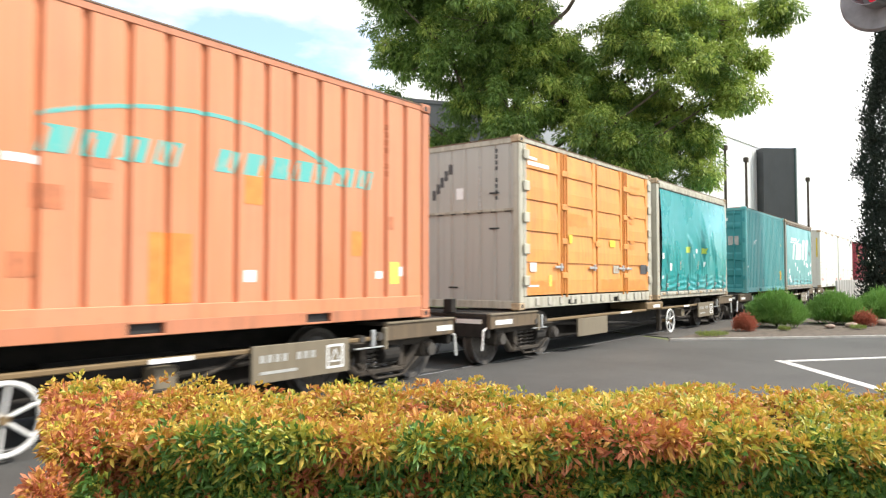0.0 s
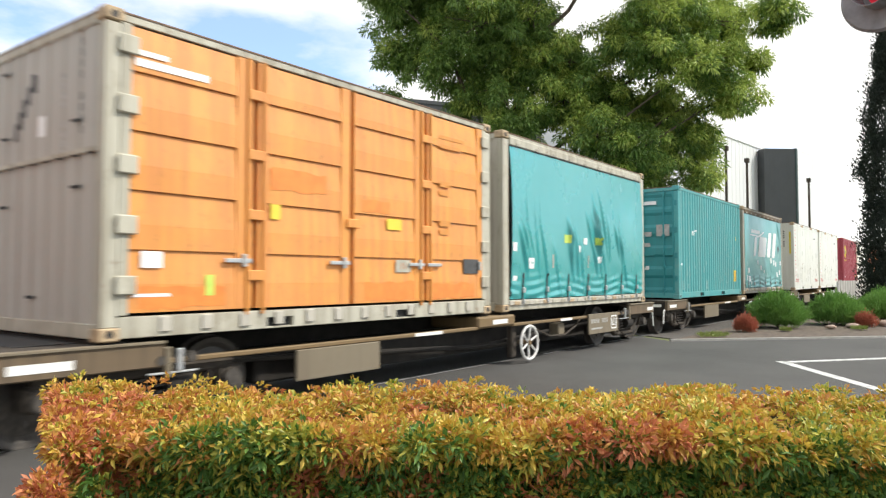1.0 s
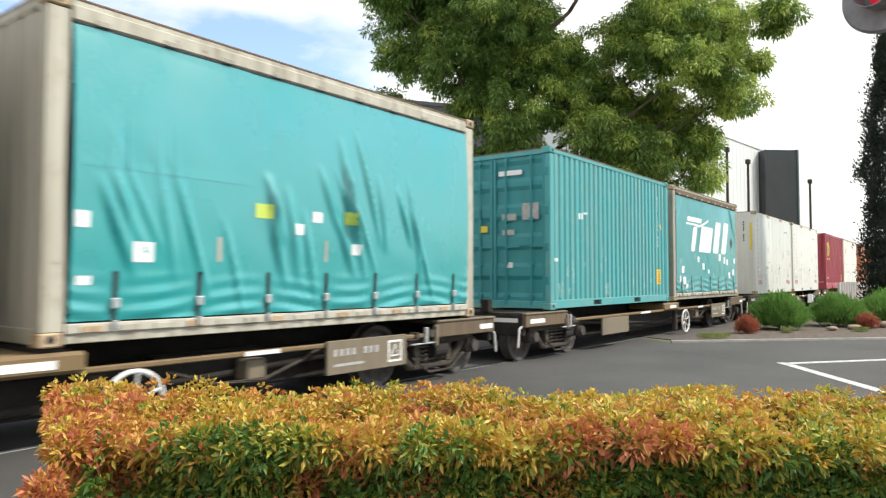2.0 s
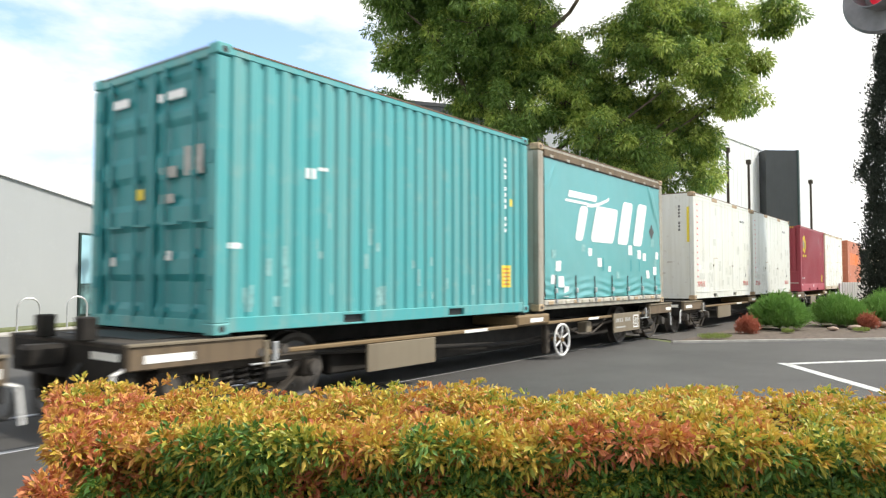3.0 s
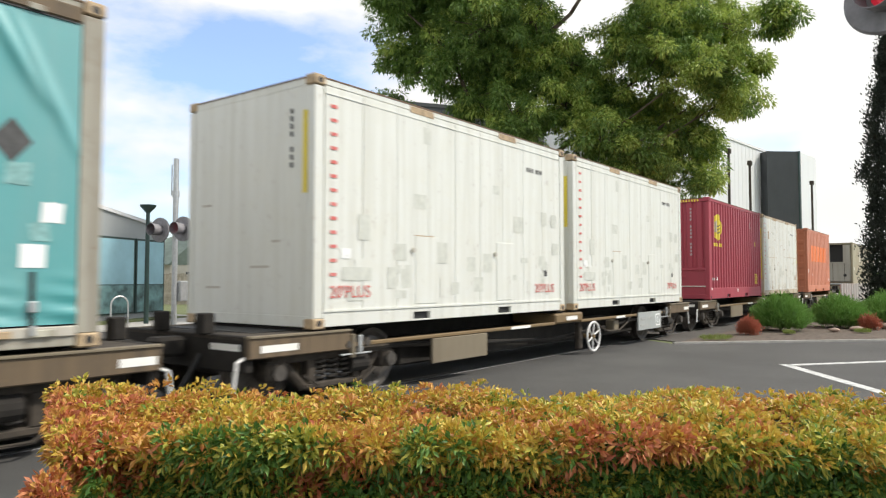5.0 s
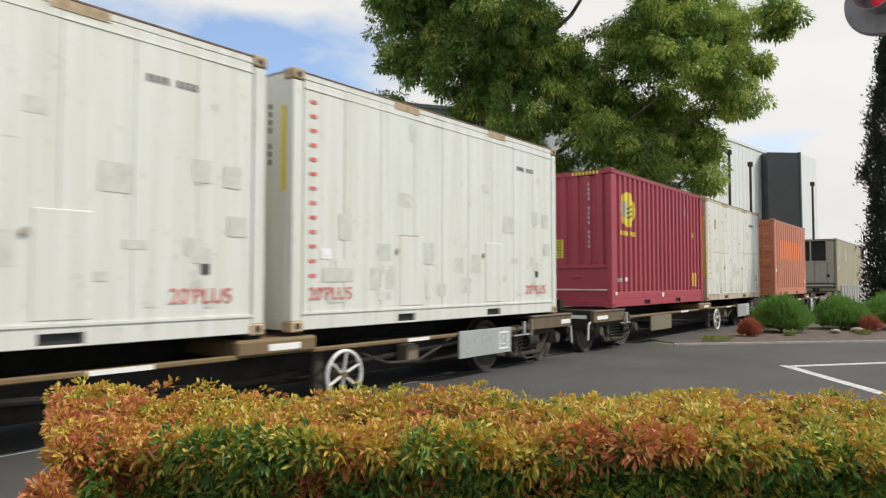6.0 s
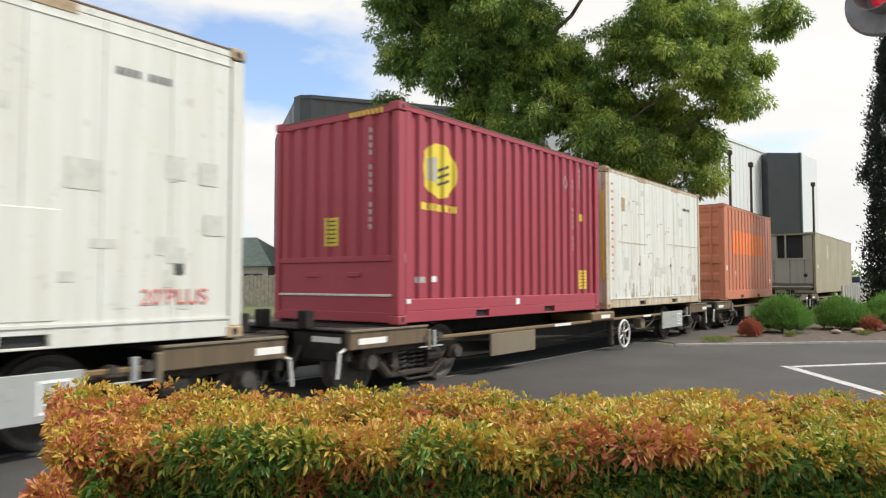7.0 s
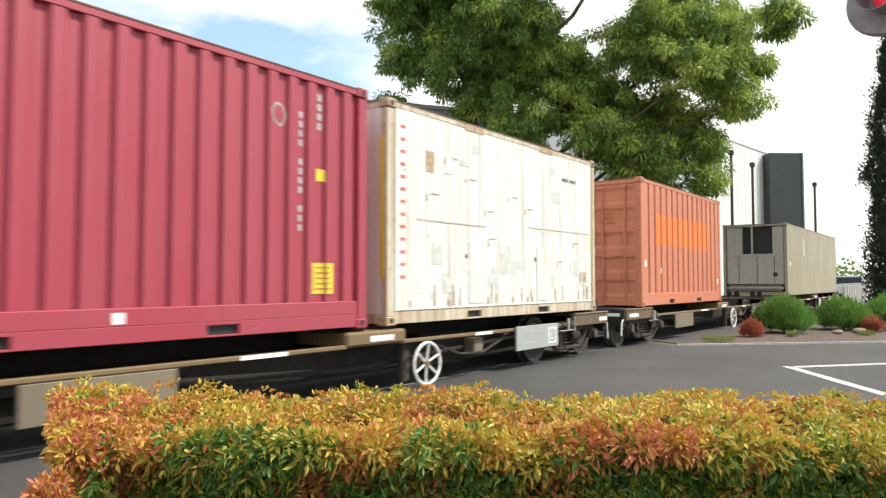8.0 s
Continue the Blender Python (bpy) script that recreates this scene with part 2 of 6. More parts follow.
    "car_white": plain("white_car_paint", (0.62, 0.64, 0.65), 0.25, 0, 0.04, 3),
    "car_blue": plain("blue_grey_car_paint", (0.22, 0.28, 0.33), 0.25, 0, 0.05, 3),
    "hedge_red": leaf_mat("red_new_leaf", (0.34, 0.08, 0.035), (0.64, 0.26, 0.11)),
    "hedge_orange": leaf_mat("orange_leaf", (0.38, 0.15, 0.03), (0.66, 0.37, 0.09)),
    "hedge_yellow": leaf_mat("yellow_leaf", (0.42, 0.24, 0.03), (0.68, 0.53, 0.09)),
    "hedge_lime": leaf_mat("yellow_green_leaf", (0.19, 0.21, 0.02), (0.54, 0.50, 0.08)),
    "hedge_green": leaf_mat("green_leaf", (0.035, 0.10, 0.015), (0.16, 0.29, 0.05)),
    "hedge_core": plain("hedge_inner_shade", (0.05, 0.06, 0.02), 0.9, 0, 0.5, 20),
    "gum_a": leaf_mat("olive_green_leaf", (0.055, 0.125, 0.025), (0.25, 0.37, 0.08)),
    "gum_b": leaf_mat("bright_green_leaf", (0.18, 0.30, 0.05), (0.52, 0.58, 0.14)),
    "cypress": leaf_mat("dark_cypress_leaf", (0.015, 0.025, 0.018), (0.04, 0.05, 0.035)),
    "shrub": leaf_mat("fresh_green_needles", (0.10, 0.24, 0.04), (0.24, 0.40, 0.10)),
    "shrub_red": leaf_mat("russet_leaves", (0.30, 0.08, 0.05), (0.48, 0.17, 0.10)),
    "grass": leaf_mat("grass_blades", (0.16, 0.22, 0.05), (0.28, 0.32, 0.09)),
}


# ---- mesh helpers ----
def part(name, bm, material, parent, label="", smooth=False):
    me = bpy.data.meshes.new(name)
    bm.to_mesh(me)
    bm.free()
    me.materials.append(M[material])
    if smooth:
        for p in me.polygons:
            p.use_smooth = True
    ob = new(name, me)
    ob.parent = parent
    return tagged(ob, label)


def thing(name, m, label, category, group="", kind=""):
    ob = new(name)
    ob.empty_display_size = 0.3
    ob.matrix_world = m
    return tagged(ob, label, category, group, kind)


def solo(name, bm, material, label, category, kind="", group="", smooth=False):
    ob = part(name, bm, material, None, label, smooth)
    return tagged(ob, "", category, group, kind)


def box(x0, x1, y0, y1, z0, z1, bevel=0.0, bm=None):
    bm = bm or bmesh.new()
    vs = [bm.verts.new((x, y, z)) for z in (z0, z1) for y in (y0, y1) for x in (x0, x1)]
    fs = [bm.faces.new([vs[i] for i in f]) for f in ((0, 2, 3, 1), (4, 5, 7, 6), (0, 1, 5, 4), (2, 6, 7, 3), (0, 4, 6, 2), (1, 3, 7, 5))]
    if bevel:
        es = list({e for f in fs for e in f.edges})
        bmesh.ops.bevel(bm, geom=es, offset=bevel, segments=1, affect="EDGES")
    return bm


def tube(p, q, r0, r1=None, seg=10, bm=None, caps=True):
    bm = bm or bmesh.new()
    r1 = r0 if r1 is None else r1
    p, q = Vector(p), Vector(q)
    rot = (q - p).to_track_quat("Z", "Y").to_matrix()
    rings = []
    for c, r in ((p, r0), (q, r1)):
        rings.append([bm.verts.new(c + rot @ Vector((r * math.cos(2 * math.pi * i / seg), r * math.sin(2 * math.pi * i / seg), 0))) for i in range(seg)])
    for i in range(seg):
        j = (i + 1) % seg
        bm.faces.new((rings[0][i], rings[0][j], rings[1][j], rings[1][i]))
    if caps:
        bm.faces.new(list(reversed(rings[0])))
        bm.faces.new(rings[1])
    return bm


def path_tube(pts, r, seg=8, bm=None):
    """A bent round bar in one skin."""
    bm = bm or bmesh.new()
    pts = [Vector(p) for p in pts]
    rings = []
    for i, p in enumerate(pts):
        d = pts[min(i + 1, len(pts) - 1)] - pts[max(i - 1, 0)]
        rot = d.to_track_quat("Z", "Y").to_matrix()
        rings.append([bm.verts.new(p + rot @ Vector((r * math.cos(2 * math.pi * k / seg), r * math.sin(2 * math.pi * k / seg), 0))) for k in range(seg)])
    for a, b in zip(rings, rings[1:]):
        o = min(range(seg), key=lambda k: (b[k].co - a[0].co).length)
        for k in range(seg):
            bm.faces.new((a[k], a[(k + 1) % seg], b[(k + 1 + o) % seg], b[(k + o) % seg]))
    bm.faces.new(list(reversed(rings[0])))
    bm.faces.new(rings[-1])
    return bm


def lathe(profile, axis_p, axis_d, seg=24, bm=None):
    """Turn (radius, along) pairs about an axis."""
    bm = bm or bmesh.new()
    rot = Vector(axis_d).to_track_quat("Z", "Y").to_matrix()
    rings = [[bm.verts.new(Vector(axis_p) + rot @ Vector((max(r, 1e-4) * math.cos(2 * math.pi * i / seg), max(r, 1e-4) * math.sin(2 * math.pi * i / seg), h)))
              for i in range(seg)] for r, h in profile]
    for a, b in zip(rings, rings[1:]):
        for i in range(seg):
            j = (i + 1) % seg
            bm.faces.new((a[i], a[j], b[j], b[i]))
    return bm


def prism(poly, z0, z1, bm=None):
    """A flat polygon in plan, given a thickness."""
    bm = bm or bmesh.new()
    lo = [bm.verts.new((x, y, z0)) for x, y in poly]
    hi = [bm.verts.new((x, y, z1)) for x, y in poly]
    bm.faces.new(list(reversed(lo)))
    bm.faces.new(hi)
    for i in range(len(poly)):
        j = (i + 1) % len(poly)
        bm.faces.new((lo[i], lo[j], hi[j], hi[i]))
    bmesh.ops.recalc_face_normals(bm, faces=bm.faces)
    return bm


def skin(fy, u0, u1, zlo, zhi, nx, nz, off=0.0, shear=0.0, xs=None):
    """A sheet that follows the surface y = fy(x, z) on the near side, off metres proud of it."""
    bm = bmesh.new()
    us = xs or [u0 + (u1 - u0) * i / nx for i in range(nx + 1)]
    rows = []
    for u in us:
        a = zlo(u) if callable(zlo) else zlo
        b = zhi(u) if callable(zhi) else zhi
        col = []
        for j in range(nz + 1):
            z = a + (b - a) * j / nz
            x = u + shear * z
            col.append(bm.verts.new((x, fy(x, z) - off, z)))
        rows.append(col)
    for a, b in zip(rows, rows[1:]):
        for j in range(nz):
            bm.faces.new((a[j], b[j], b[j + 1], a[j + 1]))
    return bm


# ---- train: sizes ----
TRACK_Y, DECK = 7.084, 0.863
W, HH, L20, L40 = 2.438, 2.896, 6.058, 12.192
HW = W / 2
PITCH_X, FRONT, REAR = 14.859, 9.935, 16.346     # wagon pitch; where its two containers begin at the start


def run(t):
    """How far the train has rolled after t seconds."""
    return 6.96 * t - 0.0205 * t * t


def wave(pitch, flat, depth, slope=0.035, x_start=0.0):
    """The profile of corrugated sheet: outer flats, with grooves of the given depth."""
    def f(x):
        p = (x - x_start) % pitch
        g0 = flat
        g1 = pitch
        if p < g0:
            return 0.0
        if p < g0 + slope:
            return depth * (p - g0) / slope
        if p < g1 - slope:
            return depth
        return depth * (g1 - p) / slope
    return f


def wave_xs(x0, x1, pitch, flat, slope=0.035, x_start=0.0):
    xs = {x0, x1}
    k = math.floor((x0 - x_start) / pitch) - 1
    while x_start + k * pitch < x1:
        b = x_start + k * pitch
        for v in (b, b + flat, b + flat + slope, b + pitch - slope):
            if x0 < v < x1:
                xs.add(v)
        k += 1
    return sorted(xs)


def turn_end(bm):
    """Lay a side sheet across the leading end."""
    for v in bm.verts:
        v.co = Vector((v.co.y, HW - v.co.x, v.co.z))
    return bm


def shell(c, length, frame_m, panel_m, roof_m=None, pockets=((1.78, 2.13), (3.85, 4.22)), rail_h=0.16, post=0.16, top_h=0.09, cast_m=None):
    """Posts, rails, castings, roof, floor and the plain far faces of a container."""
    for x in (0.0, length - post):
        for y in (-HW, HW - 0.12):
            part("corner_post", box(x + 0.006, x + post - 0.006, y + 0.006, y + 0.114, 0.118, HH - 0.118, 0.008), frame_m, c)
    for x in (0.0, length - 0.178):
        for y in (-HW, HW - 0.162):
            for z in (0.0, HH - 0.118):
                lift = 0.014 if z > 1 else 0.0
                cast = box(x - 0.003, x + 0.181, y - 0.004 if y < 0 else y, y + 0.162, z + lift, z + 0.118 + lift, 0.012)
                ob = part("corner_casting", cast, cast_m or frame_m, c)
                if y < 0:
                    part("casting_hole", tube((x + 0.089, y - 0.006, z + 0.065), (x + 0.089, y + 0.02, z + 0.065), 0.036, 0.03, 10), "black", ob)
    for y in (-HW + 0.01, HW - 0.09):
        part("top_rail", box(post, length - post, y, y + 0.08, HH - top_h, HH - 0.012, 0.006), frame_m, c)
        cuts = [post, *[v for p in pockets for v in p], length - post]
        if y < 0:
            for a, b in zip(cuts[::2], cuts[1::2]):
                part("bottom_rail", box(a, b, y, y + 0.08, 0.02, rail_h, 0.006), frame_m, c)
            for a, b in pockets:
                part("bottom_rail", box(a, b, y, y + 0.08, 0.135, rail_h, 0.004), frame_m, c)
                part("bottom_rail", box(a, b, y, y + 0.08, 0.02, 0.04, 0.004), frame_m, c)
                part("fork_pocket", box(a, b, y + 0.05, y + 0.5, 0.042, 0.133), "black", c, "dark open fork pocket")
        else:
            part("bottom_rail", box(post, length - post, y, y + 0.08, 0.02, rail_h, 0.006), frame_m, c)
    part("roof_edge", box(post, length - post, -HW + 0.004, -HW + 0.05, HH - 0.024, HH - 0.004, 0.003), "rust_edge", c, "rusty brown roof edge")
    part("roof_edge", box(0.004, 0.05, -HW + 0.17, HW - 0.17, HH - 0.024, HH - 0.004, 0.003), "rust_edge", c)
    for x in (0.012, length - 0.082):
        part("end_rail", box(x, x + 0.07, -HW + 0.12, HW - 0.12, HH - 0.11, HH - 0.014, 0.006), frame_m, c)
        part("end_sill", box(x, x + 0.07, -HW + 0.12, HW - 0.12, 0.02, 0.15, 0.006), frame_m, c)
    roof = bmesh.new()
    box(post * 0.5, length - post * 0.5, -HW + 0.06, HW - 0.06, HH - 0.05, HH - 0.022, 0.0, roof)
    for i in range(int(length / 0.36)):
        box(0.2 + i * 0.36, 0.36 + i * 0.36, -HW + 0.15, HW - 0.15, HH - 0.03, HH - 0.008, 0.0, roof)
    part("roof_panel", roof, roof_m or frame_m, c)
    part("floor_panel", box(0.1, length - 0.1, -HW + 0.1, HW - 0.1, 0.1, 0.15), "grime", c)
    part("far_side_panel", box(post, length - post, HW - 0.07, HW - 0.03, rail_h, HH - top_h), panel_m, c)
    part("rear_panel", box(length - 0.06, length - 0.03, -HW + 0.1, HW - 0.1, 0.15, HH - 0.11), panel_m, c)


def corrugated_side(c, length, panel_m, pitch, flat, depth, rail_h=0.16, post=0.16, top_h=0.09, first=0.16):
    w = wave(pitch, flat, depth, x_start=first)
    fy = lambda x, z: -HW + 0.018 + w(x)
    part("side_panel", skin(fy, 0, 0, rail_h - 0.01, HH - top_h + 0.01, 1, 1, xs=wave_xs(post - 0.01, length - post + 0.01, pitch, flat, x_start=first)), panel_m, c)
    return fy


def corrugated_end(c, panel_m, pitch=0.28, flat=0.13, depth=0.045, z0=0.14, z1=HH - 0.10):
    w = wave(pitch, flat, depth, x_start=0.13)
    fy = lambda x, z: 0.03 + w(x)
    part("end_panel", turn_end(skin(fy, 0, 0, z0, z1, 1, 1, xs=wave_xs(0.11, W - 0.11, pitch, flat, x_start=0.13))), panel_m, c)
    return fy


def side_mark(c, name, fy, x0, x1, z0, z1, mat, label="", shear=0.0, off=0.004, n=None):
    nx = n or max(2, int((x1 - x0) / 0.03))
    return part(name, skin(fy, x0, x1, z0, z1, nx, 1, off, shear), mat, c, label)


def end_mark(c, name, fy, y0, y1, z0, z1, mat, label="", off=0.004):
    """y0, y1 count from the far edge of the end towards the near one."""
    return part(name, turn_end(skin(fy, y0, y1, z0, z1, max(2, int((y1 - y0) / 0.03)), 1, off)), mat, c, label)


def bars(c, fy, x0, x1, z0, rows, h, gap, mat, marker=side_mark):
    """Lines of unreadable writing."""
    for i in range(rows):
        marker(c, "writing_line", fy, x0, x1 - (0.12 * (x1 - x0) if i % 2 else 0), z0 - i * (h + gap) - h, z0 - i * (h + gap), mat)


def column(c, fy, x, z1, n, w, h, gap, mat, marker=side_mark):
    """Characters set one under another."""
    for i in range(n):
        if i % 5 != 4:
            marker(c, "writing_mark", fy, x, x + w, z1 - i * (h + gap) - h, z1 - i * (h + gap), mat)


def stencil(c, words, x, z, size):
    """Lettering laid flat on the near side."""
    cu = bpy.data.curves.new("lettering", "FONT")
    cu.body, cu.size, cu.extrude = words, size, 0.001
    tmp = bpy.data.objects.new("lettering", cu)
    me = bpy.data.meshes.new_from_object(tmp)
    bpy.data.objects.remove(tmp)
    for v in me.vertices:
        v.co = Vector((x + v.co.x, -HW + 0.001 - v.co.z, z + v.co.y))
    me.materials.append(M["decal_red"])
    ob = new("lettering", me)
    ob.parent = c
    return tagged(ob, "faded red stencilled lettering")


def container(name, length, label):
    return thing(name, pose(0, 0, 0), label, "container", "containers on the freight train")


def doors_end(c, m, bar_m):
    """Container doors at the leading end: two leaves with rails, lock bars and hinges."""
    for a, b in ((0.12, HW - 0.008), (HW + 0.008, W - 0.12)):
        fy = lambda x, z: 0.045 + (0.03 if any(abs(z - zz) < 0.17 for zz in (0.42, 0.97, 1.5, 2.03, 2.53)) else 0.0)
        leaf = part("door_leaf", turn_end(skin(fy, 0, 0, 0.14, HH - 0.11, 1, 34, xs=[a, b])), m, c)
        part("edge_strip", turn_end(box(a, a + 0.06, 0.02, 0.06, 0.14, HH - 0.11, 0.006)), m, leaf)
        part("edge_strip", turn_end(box(b - 0.06, b, 0.02, 0.06, 0.14, HH - 0.11, 0.006)), m, leaf)
        for x in (a + 0.28, b - 0.28):
            part("lock_bar", turn_end(tube((x, 0.015, 0.08), (x, 0.015, HH - 0.08), 0.019, 0.019, 8)), bar_m, leaf)
            part("bar_handle", turn_end(box(min(x, x + 0.3), max(x, x + 0.3), -0.005, 0.02, 1.12, 1.15)), bar_m, leaf)
            for z in (0.2, 0.8, 1.6, 2.7):
                part("bar_bracket", turn_end(box(x - 0.045, x + 0.045, 0.0, 0.045, z, z + 0.06)), m, leaf)
    for y in (0.06, W - 0.12):
        for z in (0.45, 1.05, 1.7, 2.4):
            part("hinge", turn_end(box(y, y + 0.08, -0.004, 0.04, z, z + 0.14, 0.006)), m, c)


# ---- the containers ----
def salmon_container():
    c = container("shipping_container", L20, "faded salmon corrugated steel container with worn teal lettering shapes")
    shell(c, L20, "salmon_frame", "salmon")
    fy = corrugated_side(c, L20, "salmon", 0.3795, 0.29, 0.045, rail_h=0.30, first=-0.0975)
    part("bottom_band", box(0.16, L20 - 0.16, -HW + 0.012, -HW + 0.05, 0.15, 0.30, 0.006), "salmon", c)
    corrugated_end(c, "salmon")
    arc = lambda u: 2.16 - 0.11 * (u - 2.6) ** 2
    side_mark(c, "swoosh", fy, 1.0, 4.4, lambda u: arc(u) - 0.04 - 0.03 * min(1, max(0, (u - 3))), arc, "decal_teal", "worn teal painted swoosh", n=120)
    for i in range(12):
        x, z = 1.02 + i * 0.33, 1.67 + 0.006 * i
        if i != 4:
            side_mark(c, "print_block", fy, x - 0.3 * z, x + 0.25 - 0.3 * z, z - 0.11, z + 0.12, "decal_teal", "worn teal print block", 0.3)
    for x, z, w, h, m in ((1.96, 0.31, 0.44, 0.65, "decal_orange"), (0.75, 1.45, 0.27, 0.07, "decal_white"), (0.95, 1.10, 0.25, 0.20, "decal_brown"), (1.40, 1.48, 0.22, 0.12, "decal_brown"),
                          (1.40, 1.22, 0.2, 0.14, "decal_brown"), (0.80, 0.55, 0.22, 0.2, "decal_brown"), (3.0, 0.5, 0.15, 0.12, "decal_white"), (4.98, 0.53, 0.13, 0.09, "decal_white"),
                          (5.43, 0.56, 0.12, 0.12, "decal_white"), (5.25, 0.46, 0.18, 0.28, "lime"), (5.2, 1.15, 0.12, 0.17, "decal_brown"), (3.0, 1.3, 0.26, 0.42, "decal_orange"), (4.55, 0.8, 0.24, 0.3, "decal_orange")):
        side_mark(c, "patch", fy, x, x + w, z, z + h, m, "", 0, 0.003)
    column(c, fy, 5.15, 2.5, 7, 0.07, 0.07, 0.03, "decal_brown")
    return c


def orange_container():
    c = container("side_door_container", L20, "orange four-door side-opening container with grey white ends")
    shell(c, L20, "cream_frame", "grey_white", pockets=((1.78, 2.13), (3.85, 4.22)), rail_h=0.21, cast_m="stain")
    # leading end: two tiers of sheet with shallow ribs
    for a, b in ((0.15, 1.66), (1.69, HH - 0.11)):
        w = wave(0.30, 0.22, 0.02, x_start=0.2)
        fe = lambda x, z: 0.03 + w(x)
        part("end_panel", turn_end(skin(fe, 0, 0, a, b, 1, 1, xs=wave_xs(0.11, W - 0.11, 0.30, 0.22, x_start=0.2))), "grey_white", c)
    part("end_seam", turn_end(box(0.11, W - 0.11, 0.005, 0.05, 1.655, 1.695)), "cream_frame", c)
    # black dashes just below the seam, its shadow drawn as colour
    for i in range(8):
        end_mark(c, "seam_shadow_gap", fe, 0.2 + i * 0.28, 0.32 + i * 0.28, 1.635, 1.652, "black", "", 0.028)
    for y, z in ((0.35, 2.62), (0.35, 1.95), (1.85, 1.95), (0.35, 1.25), (1.85, 1.35), (1.0, 0.35)):
        end_mark(c, "lashing_slot", fe, y, y + 0.2, z, z + 0.03, "black", "", 0.025)
    column(c, fe, 1.95, 2.72, 10, 0.06, 0.07, 0.03, "decal_dark", end_mark)
    column(c, fe, 1.62, 2.45, 9, 0.05, 0.06, 0.03, "decal_grey", end_mark)
    for i in range(5):
        end_mark(c, "writing_mark", fe, 0.62 + i * 0.09, 0.70 + i * 0.09, 1.92 + i * 0.11, 2.1 + i * 0.11, "decal_dark")
    end_mark(c, "writing_mark", fe, 1.15, 1.3, 1.9, 2.1, "decal_white")
    # side doors
    edges = (0.20, 1.60, 3.02, 4.44, 5.86)
    zs = (0.24, 0.80, 1.33, 1.86, 2.39, HH - 0.1)
    for k, (a, b) in enumerate(zip(edges, edges[1:])):
        a, b = a + 0.03, b - 0.03
        door = part("side_door", box(a, b, -HW + 0.032, -HW + 0.075, zs[0], zs[-1], 0.004), "orange", c)
        x0, x1 = (a + 0.02, b - 0.20) if k in (0, 2) else (a + 0.13, b - 0.15)
        for z0, z1 in zip(zs, zs[1:]):
            part("door_panel", box(x0, x1, -HW + 0.003, -HW + 0.034, z0, z1 - 0.30, 0.003), "orange", door)
            slope = bmesh.new()
            q = [slope.verts.new(v) for v in ((x0, -HW + 0.003, z1 - 0.302), (x1, -HW + 0.003, z1 - 0.302), (x1, -HW + 0.026, z1 - 0.008), (x0, -HW + 0.026, z1 - 0.008))]
            slope.faces.new(q)
            part("door_recess", slope, "orange", door)
        for xa, xb in ((a + 0.002, x0), (x1, b - 0.002)):
            part("door_stile", box(xa, xb, -HW + 0.001, -HW + 0.034, zs[0], zs[-1], 0.004), "orange", door)
        part("lock_bar", tube((b - 0.07 if k % 2 == 0 else a + 0.07, -HW - 0.008, 0.18), (b - 0.07 if k % 2 == 0 else a + 0.07, -HW - 0.008, HH - 0.09), 0.018, 0.018, 8), "orange_dark", door)
        part("latch", box(b - 0.34, b - 0.02, -HW - 0.03, -HW - 0.004, 0.70, 0.745, 0.006) if k < 3 else box(a, a + 0.3, -HW - 0.03, -HW - 0.004, 0.70, 0.745, 0.006), "galv", door)
        part("latch_hasp", box(b - 0.14, b - 0.09, -HW - 0.04, -HW - 0.004, 0.66, 0.79, 0.006), "galv", door)
    for x in (0.14, 5.80):
        part("white_jamb", box(x + 0.01, x + 0.11, -HW - 0.002, -HW + 0.03, 0.22, HH - 0.1, 0.006), "cream_frame", c)
        for i in range(5):
            part("hinge", box(x - 0.02, x + 0.17, -HW - 0.035, -HW - 0.003, 0.40 + i * 0.53, 0.57 + i * 0.53, 0.012), "cream_frame", c, "cream painted hinge block")
    for x in (1.60, 4.44, 3.02):
        for i in range(4):
            if x != 3.02 or i == 1:
                part("hinge", box(x - 0.10, x + 0.10, -HW - 0.03, -HW - 0.003, 0.52 + i * 0.62, 0.63 + i * 0.62, 0.01), "orange", c)
    f0 = lambda x, z: -HW + 0.002
    for x, z, w, h, m, n in ((0.28, 2.44, 0.75, 0.07, "decal_white", "white_stripe"), (0.28, 2.54, 0.32, 0.05, "decal_white", "white_stripe"), (0.36, 0.64, 0.21, 0.15, "decal_white", "sticker"),
                             (1.02, 0.38, 0.10, 0.20, "lime", "sticker"), (0.29, 0.38, 0.36, 0.03, "decal_white", "scrape"), (1.80, 1.17, 0.13, 0.16, "decal_yellow", "sticker"),
                             (3.65, 1.16, 0.28, 0.14, "decal_yellow", "sticker"), (3.82, 0.62, 0.30, 0.16, "cream_frame", "plate"), (3.91, 0.66, 0.12, 0.08, "decal_brown", "plate_mark"), (5.33, 0.61, 0.38, 0.21, "decal_dark", "dark_plate")):
        side_mark(c, n, f0, x, x + w, z, z + h, m, "", 0, 0.006, 2)
    for x, z, w, h in ((3.25, 0.27, 0.95, 0.22), (4.6, 0.27, 1.0, 0.20), (0.35, 0.27, 0.9, 0.2), (1.8, 1.5, 0.8, 0.22), (3.2, 1.36, 0.5, 0.14)):
        side_mark(c, "repaint", f0, x, x + w, lambda u, z=z: z + 0.03 * noise.noise(Vector((u * 6, z, 0))), lambda u, z=z, h=h: z + h + 0.04 * noise.noise(Vector((u * 5, z, 3))), "decal_orange", "darker orange touched-up paint", 0, 0.0035)
    bars(c, f0, 4.75, 5.35, 2.55, 2, 0.05, 0.08, "orange_dark")
    bars(c, f0, 4.75, 5.0, 1.9, 2, 0.08, 0.04, "orange_dark")
